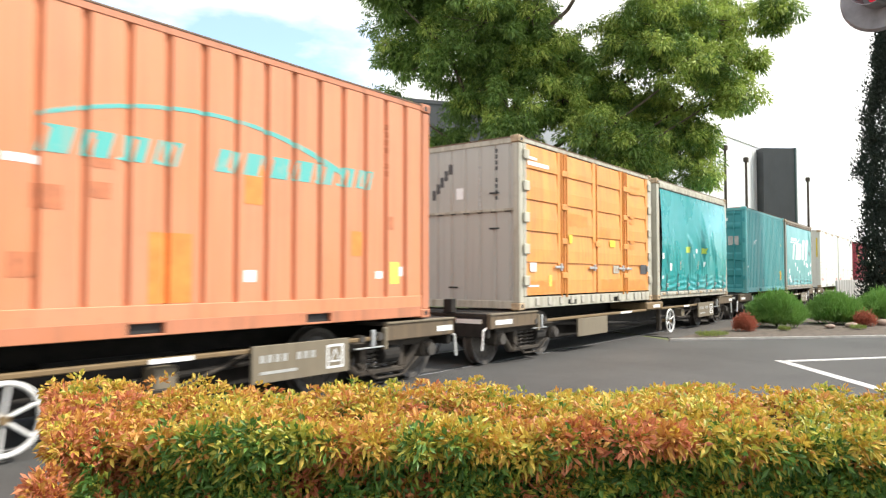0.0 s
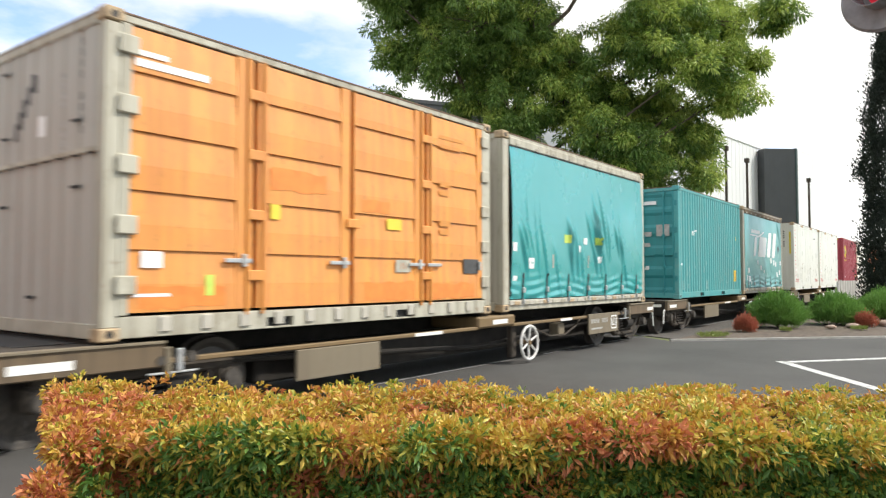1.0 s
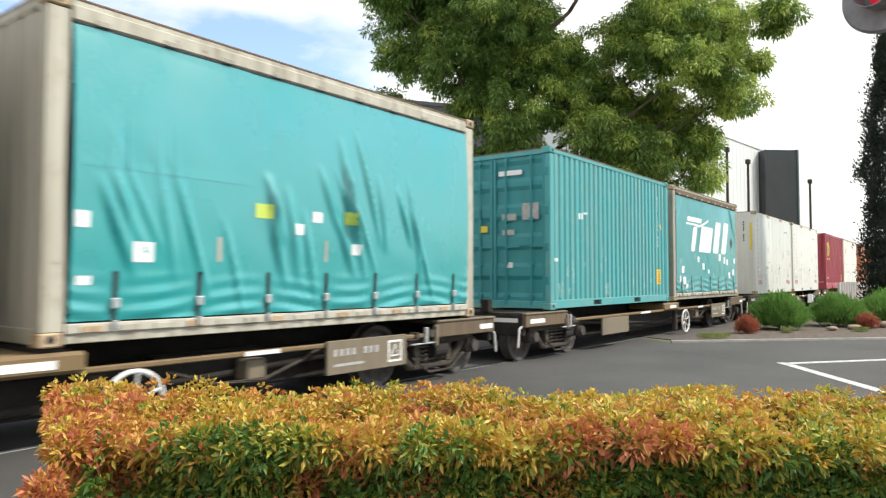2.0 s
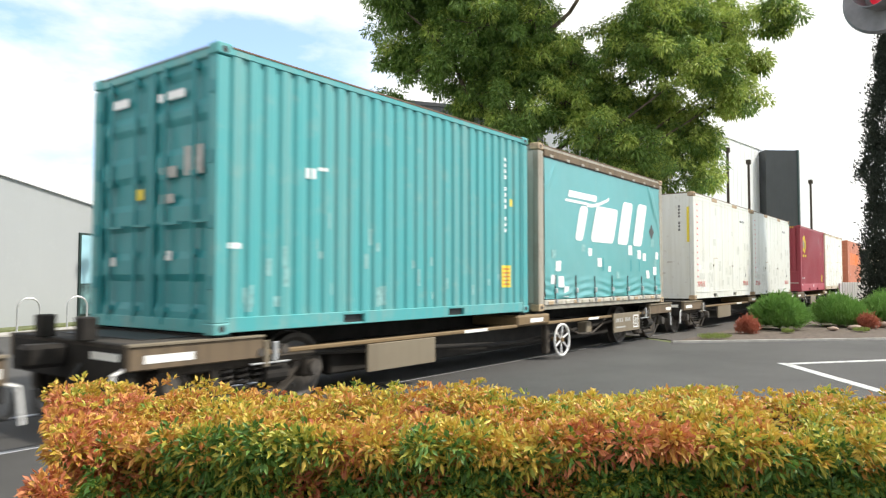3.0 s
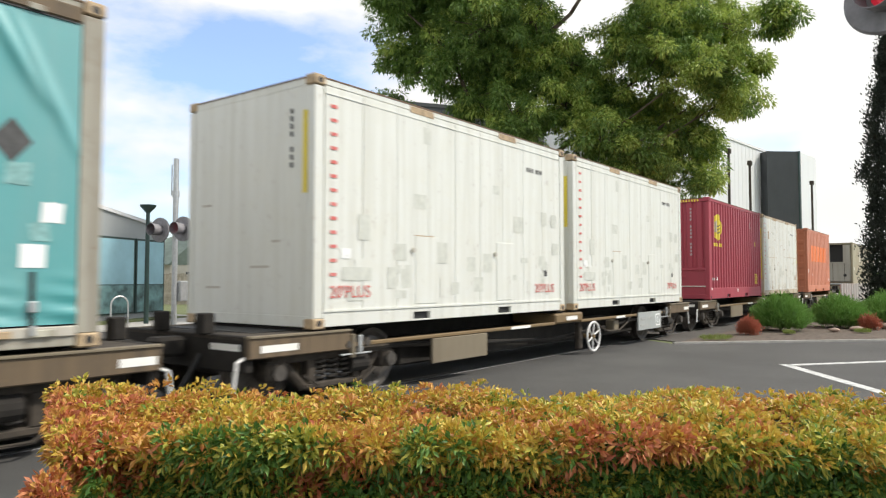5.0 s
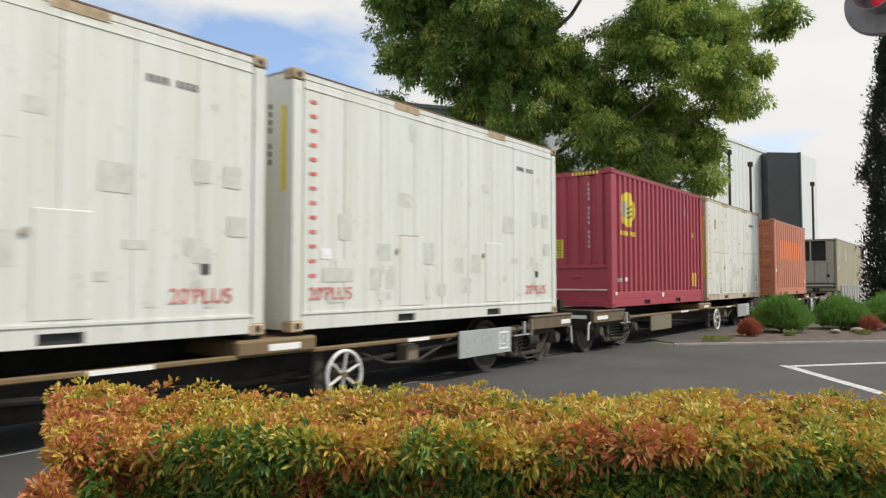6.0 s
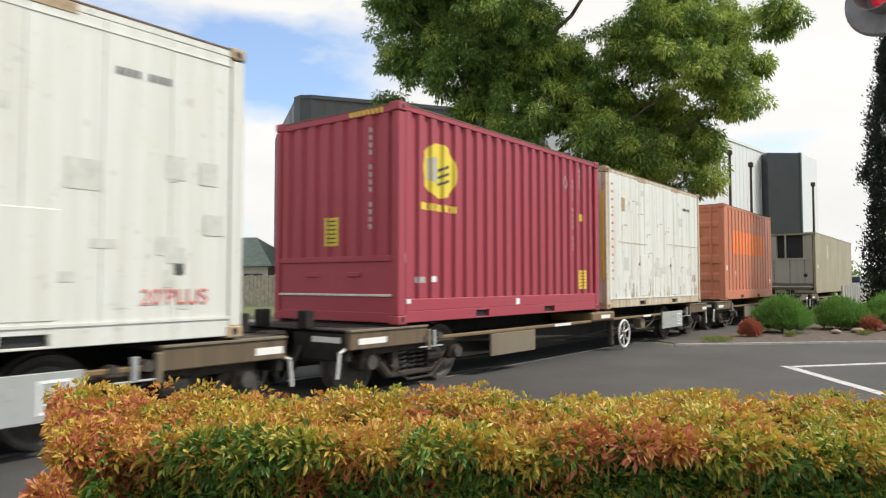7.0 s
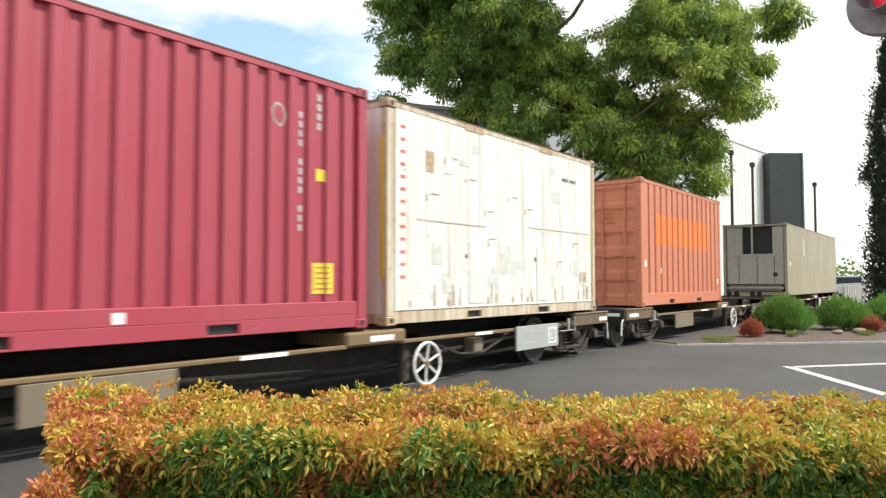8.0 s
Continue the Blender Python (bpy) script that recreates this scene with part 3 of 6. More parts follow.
    bars(c, f0, 4.75, 5.0, 1.35, 2, 0.08, 0.04, "orange_dark")
    for i in range(12):
        part("sill_bracket", box(0.55 + i * 0.44, 0.67 + i * 0.44, -HW - 0.012, -HW + 0.02, 0.06, 0.2, 0.008), "steel_frame", c)
    return c


def curtain_container(kind):
    big = kind == "logo"
    c = container("curtain_sided_container", L20, "pale teal curtain-sided container with white logo shapes and torn stickers" if big else "glossy teal curtain-sided container with creased vinyl and buckled straps")
    shell(c, L20, "dark_frame" if big else "cream_frame", "steel_frame", pockets=(), rail_h=0.14, post=0.2, cast_m="stain")
    x0, x1, z0, z1 = 0.22, L20 - 0.2, 0.2, HH - 0.2
    rng = random.Random(5 if big else 9)
    folds = []
    for _ in range(26):
        cx, cz = (rng.uniform(2.0, 5.6), rng.uniform(0.8, 1.7)) if rng.random() < 0.8 else (rng.uniform(0.5, 2.0), rng.uniform(0.6, 1.4))
        folds.append((cx, cz, rng.uniform(0.15, 0.5), rng.uniform(0.35, 0.75), rng.uniform(0.02, 0.045), rng.uniform(0.03, 0.065)))
    if big:
        folds = [(5.35, 2.35, 0.6, 0.45, 0.05, 0.04), (5.6, 2.1, 0.5, 0.6, 0.05, 0.03), (0.45, 2.35, -0.7, 0.3, 0.06, 0.02), (0.4, 0.6, 0.1, 0.3, 0.1, 0.02)]

    def fy(x, z):
        d = 0.0
        for cx, cz, sl, ln, wd, am in folds:
            dz = (z - cz) / ln
            if abs(dz) < 1:
                dx = (x - cx - sl * (cz - z)) / wd
                d += am * math.exp(-dx * dx) * (1 - dz * dz)
        d += (0.0 if big else 0.055) * max(0.0, math.sin((z - z0) / (z1 - z0) * math.pi)) ** 0.8
        d += 0.012 * math.sin(x * 2.1 + 0.7) * math.sin((z - z0) / (z1 - z0) * math.pi)
        low = max(0.0, 1 - (z - z0) / 0.45)
        d += 0.022 * low * abs(math.sin((x - 0.6) / 0.82 * math.pi)) * (1 + 0.8 * math.sin(z * 42 + 3 * math.sin(x * 2.3)))
        d += 0.004 * noise.noise(Vector((x * 3, z * 3, 2)))
        return -HW + 0.012 - d * 0.9
    curtain = part("curtain", skin(fy, x0, x1, z0, z1, 170, 80, 0.0), "curtain_pale" if big else "curtain", c, "creased teal vinyl curtain", True)
    part("valance", box(0.2, L20 - 0.2, -HW - 0.012, -HW + 0.05, HH - 0.2, HH - 0.07, 0.012), "wagon" if big else "cream_frame", c, "scuffed worn top track")
    # black strip painting the shadow line under the top track
    part("track_gap", box(0.22, L20 - 0.22, -HW + 0.0, -HW + 0.02, HH - 0.215, HH - 0.198), "black", c)
    for i in range(9):
        part("track_bracket", box(0.4 + i * 0.63, 0.52 + i * 0.63, -HW - 0.022, -HW, HH - 0.2, HH - 0.15, 0.004), "dark_frame", c)
    part("side_rave", box(0.2, L20 - 0.2, -HW - 0.01, -HW + 0.05, 0.10, 0.185, 0.008), "steel_frame", c, "worn grey steel side rail")
    for i in range(17):
        m = "cream_frame" if i % 3 else "stain"
        part("rave_block", box(0.32 + i * 0.325, 0.50 + i * 0.325, -HW - 0.024, -HW - 0.008, 0.105, 0.165, 0.006), m, c)
    for i in range(7):
        x = 0.6 + i * 0.82
        strap = part("strap", skin(fy, x - 0.022, x + 0.022, 0.17, 0.62, 2, 16, 0.008), "black", c, "black webbing strap")
        part("buckle", box(x - 0.035, x + 0.035, fy(x, 0.34) - 0.045, fy(x, 0.34) - 0.006, 0.30, 0.39, 0.008), "galv", strap, "metal buckle")
        part("hook", box(x - 0.02, x + 0.02, -HW - 0.045, -HW - 0.008, 0.12, 0.2, 0.006), "galv", strap)
    corrugated_end(c, "steel_frame", 0.3, 0.2, 0.02)
    if big:
        # plain slanted shapes of the logo
        sh = 0.38
        side_mark(c, "logo_bar", fy, 0.33, 1.55, 2.075, 2.20, "decal_white", "white slanted logo bar", sh, 0.006)
        side_mark(c, "logo_bar", fy, 0.25, 1.18, 1.98, 2.03, "decal_white", "", sh, 0.006)
        swo = lambda u: 1.95 + 0.20 * max(0.0, (u - 1.38) / 0.75) ** 1.4
        side_mark(c, "logo_swoosh", fy, 1.18, 2.13, lambda u: swo(u), lambda u: swo(u) + 0.07, "decal_white", "", sh, 0.006, 60)
        for a, b, zt in ((0.91, 1.26, 1.95), (1.60, 2.64, 2.0), (2.84, 3.40, 2.2), (3.70, 4.24, 2.23)):
            r = 0.10
            lo = lambda u, a=a, b=b: 1.28 + r - r * math.sqrt(max(0.0, 1 - max(0.0, (a + r - u) / r, (u - b + r) / r) ** 2))
            hi = lambda u, a=a, b=b, zt=zt: zt - r + r * math.sqrt(max(0.0, 1 - max(0.0, (a + r - u) / r, (u - b + r) / r) ** 2))
            side_mark(c, "logo_block", fy, a, b, lo, hi, "decal_white", "white slanted rounded logo block", sh, 0.006, 44)
        rng2 = random.Random(3)
        for i, (x, z) in enumerate(((1.75, 1.15), (2.03, 1.08), (2.6, 0.89), (2.87, 0.76), (3.41, 0.64), (4.06, 1.18), (4.59, 1.1), (5.0, 1.05), (5.25, 1.39), (5.58, 1.1), (5.17, 0.66), (5.5, 0.75), (5.7, 0.94), (0.82, 0.51), (0.97, 0.33), (0.62, 0.79), (0.45, 1.0), (0.42, 0.55))):
            s = rng2.uniform(0.12, 0.22)
            side_mark(c, "torn_sticker", fy, x - s / 2, x + s / 2, lambda u, z=z, s=s, i=i: z - s / 2 + 0.02 * noise.noise(Vector((u * 22, i, 0))), lambda u, z=z, s=s, i=i: z + s * 0.45 + 0.025 * noise.noise(Vector((u * 18, i, 5))),
                      "decal_white" if i % 4 else "scuff", "torn white sticker", rng2.uniform(-0.15, 0.15), 0.005)
        side_mark(c, "placard", fy, 5.2, 5.5, lambda u: 1.46 + abs(u - 5.35) * 1.2, lambda u: 1.82 - abs(u - 5.35) * 1.2, "decal_dark", "dark diamond placard", 0, 0.005, 20)
        for x in (2.62, 4.05, 4.55):
            side_mark(c, "tear", fy, x, x + 0.06, 0.72, 0.98, "teal_door", "", 0, 0.004)
    else:
        side_mark(c, "curtain_patch", fy, 0.28, 2.0, 1.5, HH - 0.22, "curtain", "newer teal vinyl patch", 0, 0.003, 60)
        for x, z, w, h, m in ((2.06, 1.18, 0.2, 0.15, "lime"), (3.32, 1.18, 0.2, 0.15, "lime"), (2.56, 1.03, 0.14, 0.12, "decal_white"), (2.83, 1.18, 0.14, 0.12, "decal_white"), (0.74, 0.70, 0.2, 0.18, "decal_white"),
                              (3.45, 0.83, 0.14, 0.13, "decal_white"), (0.24, 0.98, 0.12, 0.14, "decal_white"), (0.26, 0.50, 0.13, 0.08, "decal_white"), (1.61, 0.72, 0.05, 0.24, "steel_frame"), (3.02, 0.74, 0.04, 0.24, "steel_frame")):
            side_mark(c, "sticker", fy, x, x + w, z, z + h, m, "", 0, 0.005, 6)
    return c


def teal_container():
    c = container("shipping_container", L20, "teal corrugated steel container with doors at its leading end")
    shell(c, L20, "teal", "teal", pockets=((1.78, 2.13), (3.85, 4.22)), rail_h=0.17)
    fy = corrugated_side(c, L20, "teal", 0.2098, 0.10, 0.030, first=0.003)
    doors_end(c, "teal_door", "teal_door")
    fe = lambda x, z: 0.03
    for x, z, w, h, m in ((1.35, 2.45, 0.5, 0.09, "decal_white"), (1.42, 1.62, 0.3, 0.12, "decal_grey"), (1.85, 1.62, 0.34, 0.30, "decal_grey"), (1.42, 1.35, 0.26, 0.1, "decal_grey"), (0.9, 1.42, 0.2, 0.12, "decal_yellow"), (0.35, 2.5, 0.4, 0.1, "decal_white"),
                          (1.5, 0.75, 0.15, 0.1, "decal_white"), (0.4, 0.7, 0.12, 0.1, "decal_white")):
        end_mark(c, "door_sticker", fe, x, x + w, z, z + h, m)
    for x, z, w, h, m in ((1.20, 1.68, 0.12, 0.12, "decal_white"), (1.37, 1.79, 0.14, 0.04, "decal_white"), (0.10, 0.86, 0.23, 0.06, "decal_white"), (5.5, 1.72, 0.12, 0.12, "decal_yellow"), (5.25, 0.42, 0.27, 0.35, "decal_yellow")):
        side_mark(c, "sticker", fy, x, x + w, z, z + h, m)
    for i in range(5):
        side_mark(c, "writing_line", fy, 5.28, 5.49, 0.46 + i * 0.06, 0.485 + i * 0.06, "orange_dark", "", 0, 0.008)
    column(c, fy, 5.38, 2.5, 13, 0.05, 0.06, 0.035, "decal_white")
    rng = random.Random(8)
    for i in range(26):
        x = 0.3 + rng.random() * 5.4
        z = 0.2 + rng.random() ** 2 * 1.0
        side_mark(c, "scuff", fy, x, x + 0.05 + rng.random() * 0.05, z, z + 0.08 + rng.random() * 0.16, "scuff", "", 0, 0.002)
    return c


def reefer_container(worn):
    c = container("insulated_container", L20, "worn cream-white insulated container with rust-stained panels" if worn else "white smooth-sided insulated container with faded red lettering bars")
    pm = "white_worn" if worn else "white"
    shell(c, L20, "worn_frame" if worn else pm, pm, pockets=((1.78, 2.13), (3.85, 4.22)), rail_h=0.2, cast_m="stain")
    rng = random.Random(21 if worn else 22)
    fy = lambda x, z: -HW + 0.012
    n = 9
    for i in range(n):
        a, b = 0.17 + (L20 - 0.34) * i / n, 0.17 + (L20 - 0.34) * (i + 1) / n
        d = rng.uniform(0, 0.004)
        part("wall_panel", box(a + 0.002, b - 0.002, -HW + 0.008 + d, -HW + 0.05, 0.205, HH - 0.095, 0.004), pm, c)
    if worn:
        for a, b, z in ((0.6, 2.25, 1.38), (3.55, 5.75, 1.45)):
            part("rub_rail", box(a, b, -HW + 0.003, -HW + 0.02, z, z + 0.018), "worn_frame", c)
        for x, z, h in ((1.2, 2.3, 0.1), (2.3, 1.2, 0.12), (2.9, 1.9, 0.07), (3.4, 1.75, 0.1), (3.9, 1.1, 0.09), (4.5, 0.9, 0.12), (1.7, 2.05, 0.06), (2.2, 1.62, 0.08), (5.1, 1.25, 0.08), (0.8, 1.75, 0.1)):
            side_mark(c, "rust_run", fy, x, x + 0.03, z - h, z, "stain", "", 0, 0.0078, 2)
            side_mark(c, "scrape", fy, x - 0.08, x + 0.1, z, z + 0.018, "stain", "", 0.1, 0.0078, 2)
        side_mark(c, "sticker", fy, 5.84, 5.88, 1.2, 1.42, "lime", "", 0, 0.007, 2)
    else:
        part("drip_rail", box(0.17, L20 - 0.17, -HW + 0.002, -HW + 0.02, HH - 0.19, HH - 0.178), pm, c)
    part("base_lip", box(0.16, L20 - 0.16, -HW - 0.003, -HW + 0.03, 0.19, 0.215), pm, c)
    fe = lambda x, z: 0.02
    part("end_panel", box(0.014, 0.06, -HW + 0.12, HW - 0.12, 0.15, HH - 0.11, 0.004), pm, c)
    for i in range(14):
        if i < 13:
            side_mark(c, "rivet_plate", fy, 0.26, 0.36, 0.60 + i * 0.163, 0.64 + i * 0.163, "decal_red", "", 0, 0.008, 2)
    if worn:
        for i in range(26):
            x, h = rng.uniform(0.3, 5.7), rng.uniform(0.05, 0.30)
            side_mark(c, "rust_run", fy, x, x + rng.uniform(0.012, 0.05), 0.22, 0.24 + h, "stain", "", 0, 0.007, 2)
    for i in range(38):
        x, z = rng.uniform(0.4, 5.6), rng.choice((rng.uniform(0.3, 0.9), rng.uniform(0.3, 2.6)))
        w, h = rng.uniform(0.08, 0.3), rng.uniform(0.08, 0.3)
        side_mark(c, "patch", fy, x, x + w, z, z + h, "stain" if (i % 19 == 0 and worn) else ("reefer_patch" if i % 3 else "white"), "", 0, 0.006, 2)
    if not worn:
        for x, z, w, h, m in ((0.72, 1.04, 0.2, 0.31, "reefer_patch"), (0.46, 0.55, 0.5, 0.16, "reefer_patch"), (1.25, 0.45, 0.16, 0.27, "reefer_patch"), (1.85, 0.55, 0.13, 0.15, "reefer_patch"), (5.2, 1.5, 0.2, 0.22, "reefer_patch"),
                              (5.55, 1.48, 0.2, 0.22, "reefer_patch"), (5.6, 1.0, 0.22, 0.2, "reefer_patch"), (5.3, 0.62, 0.1, 0.1, "decal_dark"), (0.44, 0.81, 0.16, 0.12, "decal_white"), (0.5, 0.83, 0.06, 0.03, "decal_grey"), (1.78, 1.14, 0.42, 0.014, "stain")):
            side_mark(c, "patch", fy, x, x + w, z, z + h, m, "", 0, 0.0075, 2)
    for x in (1.80, 3.79):
        part("hatch", box(x, x + 0.48, -HW + 0.001, -HW + 0.02, 0.24, 1.14, 0.006), pm, c)
        part("hatch_knob", tube((x - 0.05, -HW - 0.02, 0.95), (x - 0.05, -HW + 0.02, 0.95), 0.035, 0.03, 10), "steel_frame", c)
    for x in (1.70, 3.88):
        part("roof_bracket", box(x, x + 0.5, -HW + 0.002, -HW + 0.03, HH - 0.12, HH - 0.03, 0.004), "stain", c, "rust-stained roof lashing plate")
    for i in range(9):
        if i != 4:
            side_mark(c, "writing_mark", fy, 4.72 + i * 0.06, 4.755 + i * 0.06, 2.36, 2.43, "decal_dark", "", 0, 0.008, 2)
    if not worn:
        for x in (0.25, 4.97):
            stencil(c, "20'PLUS", x, 0.35, 0.205)
        part("yellow_strip", turn_end(box(W - 0.19, W - 0.125, 0.0, 0.02, 1.55, 2.5)), "decal_yellow", c, "faded yellow vertical strip")
        column(c, fe, 2.02, 2.55, 8, 0.05, 0.06, 0.03, "decal_dark", lambda *a: end_mark(*a, "", 0.012))
        for y, z, w in ((0.4, 0.45, 0.3), (1.3, 0.7, 0.35), (1.7, 1.0, 0.15), (0.3, 1.5, 0.2)):
            end_mark(c, "scrape", fe, y, y + w, z, z + 0.03, "steel_frame", "", 0.008)
    else:
        part("yellow_strip", turn_end(box(W - 0.12, W - 0.06, -0.004, 0.01, 0.6, 2.4)), "decal_yellow", c, "faded yellow vertical strip")
    return c


def maroon_container():
    c = container("shipping_container", L20, "maroon corrugated steel container with a yellow oval emblem")
    shell(c, L20, "maroon", "maroon", pockets=((1.78, 2.13), (3.85, 4.22)), rail_h=0.17)
    fy = corrugated_side(c, L20, "maroon", 0.2748, 0.11, 0.045, rail_h=0.32, first=0.1745)
    part("bottom_band", box(0.16, L20 - 0.16, -HW + 0.010, -HW + 0.04, 0.165, 0.33, 0.01), "maroon", c)
    fe = corrugated_end(c, "maroon", z0=0.86)
    part("kick_plate", turn_end(box(0.12, W - 0.12, 0.03, 0.07, 0.14, 0.88, 0.006)), "maroon", c)
    part("end_beam", turn_end(box(0.12, W - 0.12, 0.004, 0.06, 0.82, 0.90, 0.008)), "maroon", c)
    part("end_beam", turn_end(box(0.12, W - 0.12, 0.004, 0.06, 0.36, 0.39, 0.004)), "white_worn", c, "scraped pale end rail")
    for y in (0.7, 1.5):
        part("end_gusset", turn_end(box(y, y + 0.25, 0.01, 0.05, 0.62, 0.68, 0.006)), "maroon", c)
    end_mark(c, "warning_plate", fe, 1.05, 1.32, 1.05, 1.45, "decal_yellow", "yellow warning plate")
    for i in range(6):
        end_mark(c, "writing_line", fe, 1.09, 1.28, 1.09 + i * 0.06, 1.11 + i * 0.06, "decal_dark", "", 0.008)
    column(c, fe, 1.90, 2.62, 15, 0.045, 0.065, 0.035, "decal_grey", end_mark)
    for i in range(8):
        part("hazard_stripe", turn_end(box(1.55 + i * 0.08, 1.59 + i * 0.08, 0.006, 0.02, HH - 0.1, HH - 0.03)), "decal_yellow", c)
    # emblem: an oval with a pale mark and three slanted dark bars, and a row of blocks under it
    oval = lambda s: (lambda u: 2.10 + s * 0.385 * math.sqrt(max(0.0, 1 - ((u - 0.92) / 0.39) ** 2)))
    side_mark(c, "emblem", fy, 0.531, 1.309, oval(-1), oval(1), "decal_yellow", "yellow oval emblem", 0, 0.004, 60)
    side_mark(c, "emblem_mark", fy, 0.66, 0.84, lambda u: 1.96 - (u - 0.66) * 0.3, lambda u: 2.24 + (u - 0.66) * 0.3, "cream_frame", "", 0, 0.008, 8)
    for i in range(3):
        side_mark(c, "emblem_bar", fy, 0.90, 1.16, lambda u, i=i: 1.88 + i * 0.10 + (u - 0.90) * 0.4, lambda u, i=i: 1.92 + i * 0.10 + (u - 0.90) * 0.4, "decal_dark", "", 0, 0.008, 10)
    for i in range(8):
        side_mark(c, "writing_block", fy, 0.48 + i * 0.105, 0.555 + i * 0.105, 1.53, 1.63, "decal_yellow", "", 0, 0.005, 4)
    for x, z, w, h, m in ((5.18, 0.42, 0.32, 0.35, "decal_yellow"), (5.24, 1.70, 0.14, 0.14, "decal_yellow"), (0.01, 0.80, 0.16, 0.14, "decal_white"), (2.85, 0.19, 0.24, 0.10, "decal_white"), (0.40, 0.54, 0.23, 0.08, "decal_grey"),
                          (0.72, 0.55, 0.1, 0.08, "decal_white"), (0.04, 1.32, 0.12, 0.03, "decal_grey"), (0.12, 0.27, 0.14, 0.06, "decal_white")):
        side_mark(c, "sticker", fy, x, x + w, z, z + h, m, "", 0, 0.014 if z < 0.33 else 0.005)
    ring = lambda s: (lambda u: 2.36 + s * 0.13 * math.sqrt(max(0.0, 1 - ((u - 4.71) / 0.11) ** 2)))
    side_mark(c, "faded_ring", fy, 4.601, 4.819, ring(-1), ring(1), "decal_grey", "", 0, 0.004, 20)
    hole = lambda s: (lambda u: 2.36 + s * 0.105 * math.sqrt(max(0.0, 1 - ((u - 4.71) / 0.088) ** 2)))
    side_mark(c, "faded_ring_centre", fy, 4.623, 4.797, hole(-1), hole(1), "maroon", "", 0, 0.008, 20)
    for i in range(5):
        side_mark(c, "writing_line", fy, 5.22, 5.46, 0.47 + i * 0.06, 0.485 + i * 0.06, "decal_brown", "", 0, 0.009)
    column(c, fy, 5.01, 2.45, 13, 0.05, 0.07, 0.035, "decal_grey")
    column(c, fy, 5.28, 2.7, 5, 0.06, 0.08, 0.03, "decal_grey")
    return c


def brick_container():
    c = container("shipping_container", L20, "brick-orange ribbed container with a bright orange painted block")
    shell(c, L20, "brick_orange", "brick_orange", pockets=((1.78, 2.13), (3.85, 4.22)), rail_h=0.17)
    fy = corrugated_side(c, L20, "brick_orange", 0.39, 0.27, 0.05, rail_h=0.30)
    part("bottom_band", box(0.16, L20 - 0.16, -HW + 0.012, -HW + 0.05, 0.165, 0.30, 0.006), "brick_orange", c)
    side_mark(c, "painted_block", fy, 0.95, 5.0, 1.42, 2.15, "bright_orange", "bright orange painted block", 0, 0.004, 140)
    doors_end(c, "brick_orange", "salmon_frame")
    fe = lambda x, z: 0.03
    bars(c, fe, 1.4, 1.8, 2.2, 3, 0.06, 0.06, "decal_brown", end_mark)
    for x, z in ((0.2, 0.9), (1.2, 0.75), (5.7, 0.5)):
        side_mark(c, "sticker", fy, x, x + 0.12, z, z + 0.14, "decal_white")
    return c


def genset_reefer():
    c = container("refrigerated_container", L40, "dusty olive-beige forty-foot refrigerated container with open machinery end")
    shell(c, L40, "olive", "olive", pockets=(), rail_h=0.16)
    fy = lambda x, z: -HW + 0.015
    for i in range(10):
        a = 0.17 + (L40 - 0.34) * i / 10
        part("wall_panel", box(a, a + (L40 - 0.34) / 10 - 0.008, -HW + 0.012, -HW + 0.05, 0.155, HH - 0.095), "olive", c)
    part("machinery_recess", box(0.25, 0.3, -HW + 0.12, HW - 0.12, 1.7, HH - 0.12), "black", c, "dark open machinery bay")
    part("machinery_cover", box(0.03, 0.28, -HW + 0.14, HW - 0.14, 0.45, 1.62, 0.02), "grey_unit", c)
    for y in (-0.75, -0.1, 0.6):
        part("cover_seam", box(0.022, 0.05, y, y + 0.02, 0.47, 1.6), "grime", c)
    part("machinery_cover", box(0.03, 0.2, HW - 0.75, HW - 0.14, 1.65, HH - 0.13, 0.02), "grey_unit", c)
    part("machinery_cover", box(0.03, 0.2, -HW + 0.14, -HW + 0.55, 1.65, HH - 0.13, 0.02), "grey_unit", c)
    part("frame_bar", box(0.0, 0.06, 0.05, 0.12, 1.6, HH - 0.1), "grey_unit", c)
    part("frame_bar", box(0.0, 0.06, -HW + 0.1, HW - 0.1, 1.60, 1.68), "grey_unit", c)
    part("gauge", tube((0.0, -HW + 0.45, 0.85), (0.06, -HW + 0.45, 0.85), 0.09, 0.09, 14), "black", c)
    part("unit_pipe", tube((0.0, -HW + 0.15, 0.3), (0.0, HW - 0.15, 0.3), 0.04, 0.04, 8), "galv", c)
    part("unit_base", box(0.0, 0.2, -HW + 0.2, HW - 0.2, 0.17, 0.42, 0.02), "wagon_grey", c)
    side_mark(c, "sticker", fy, 0.5, 0.7, 1.2, 1.35, "decal_white", "", 0, 0.006, 2)
    side_mark(c, "pale_block", fy, 3.2, 3.7, 1.7, 2.4, "cream_frame", "", 0, 0.006, 2)
    return c


# ---- wagon ----
WHEEL_R = 0.40


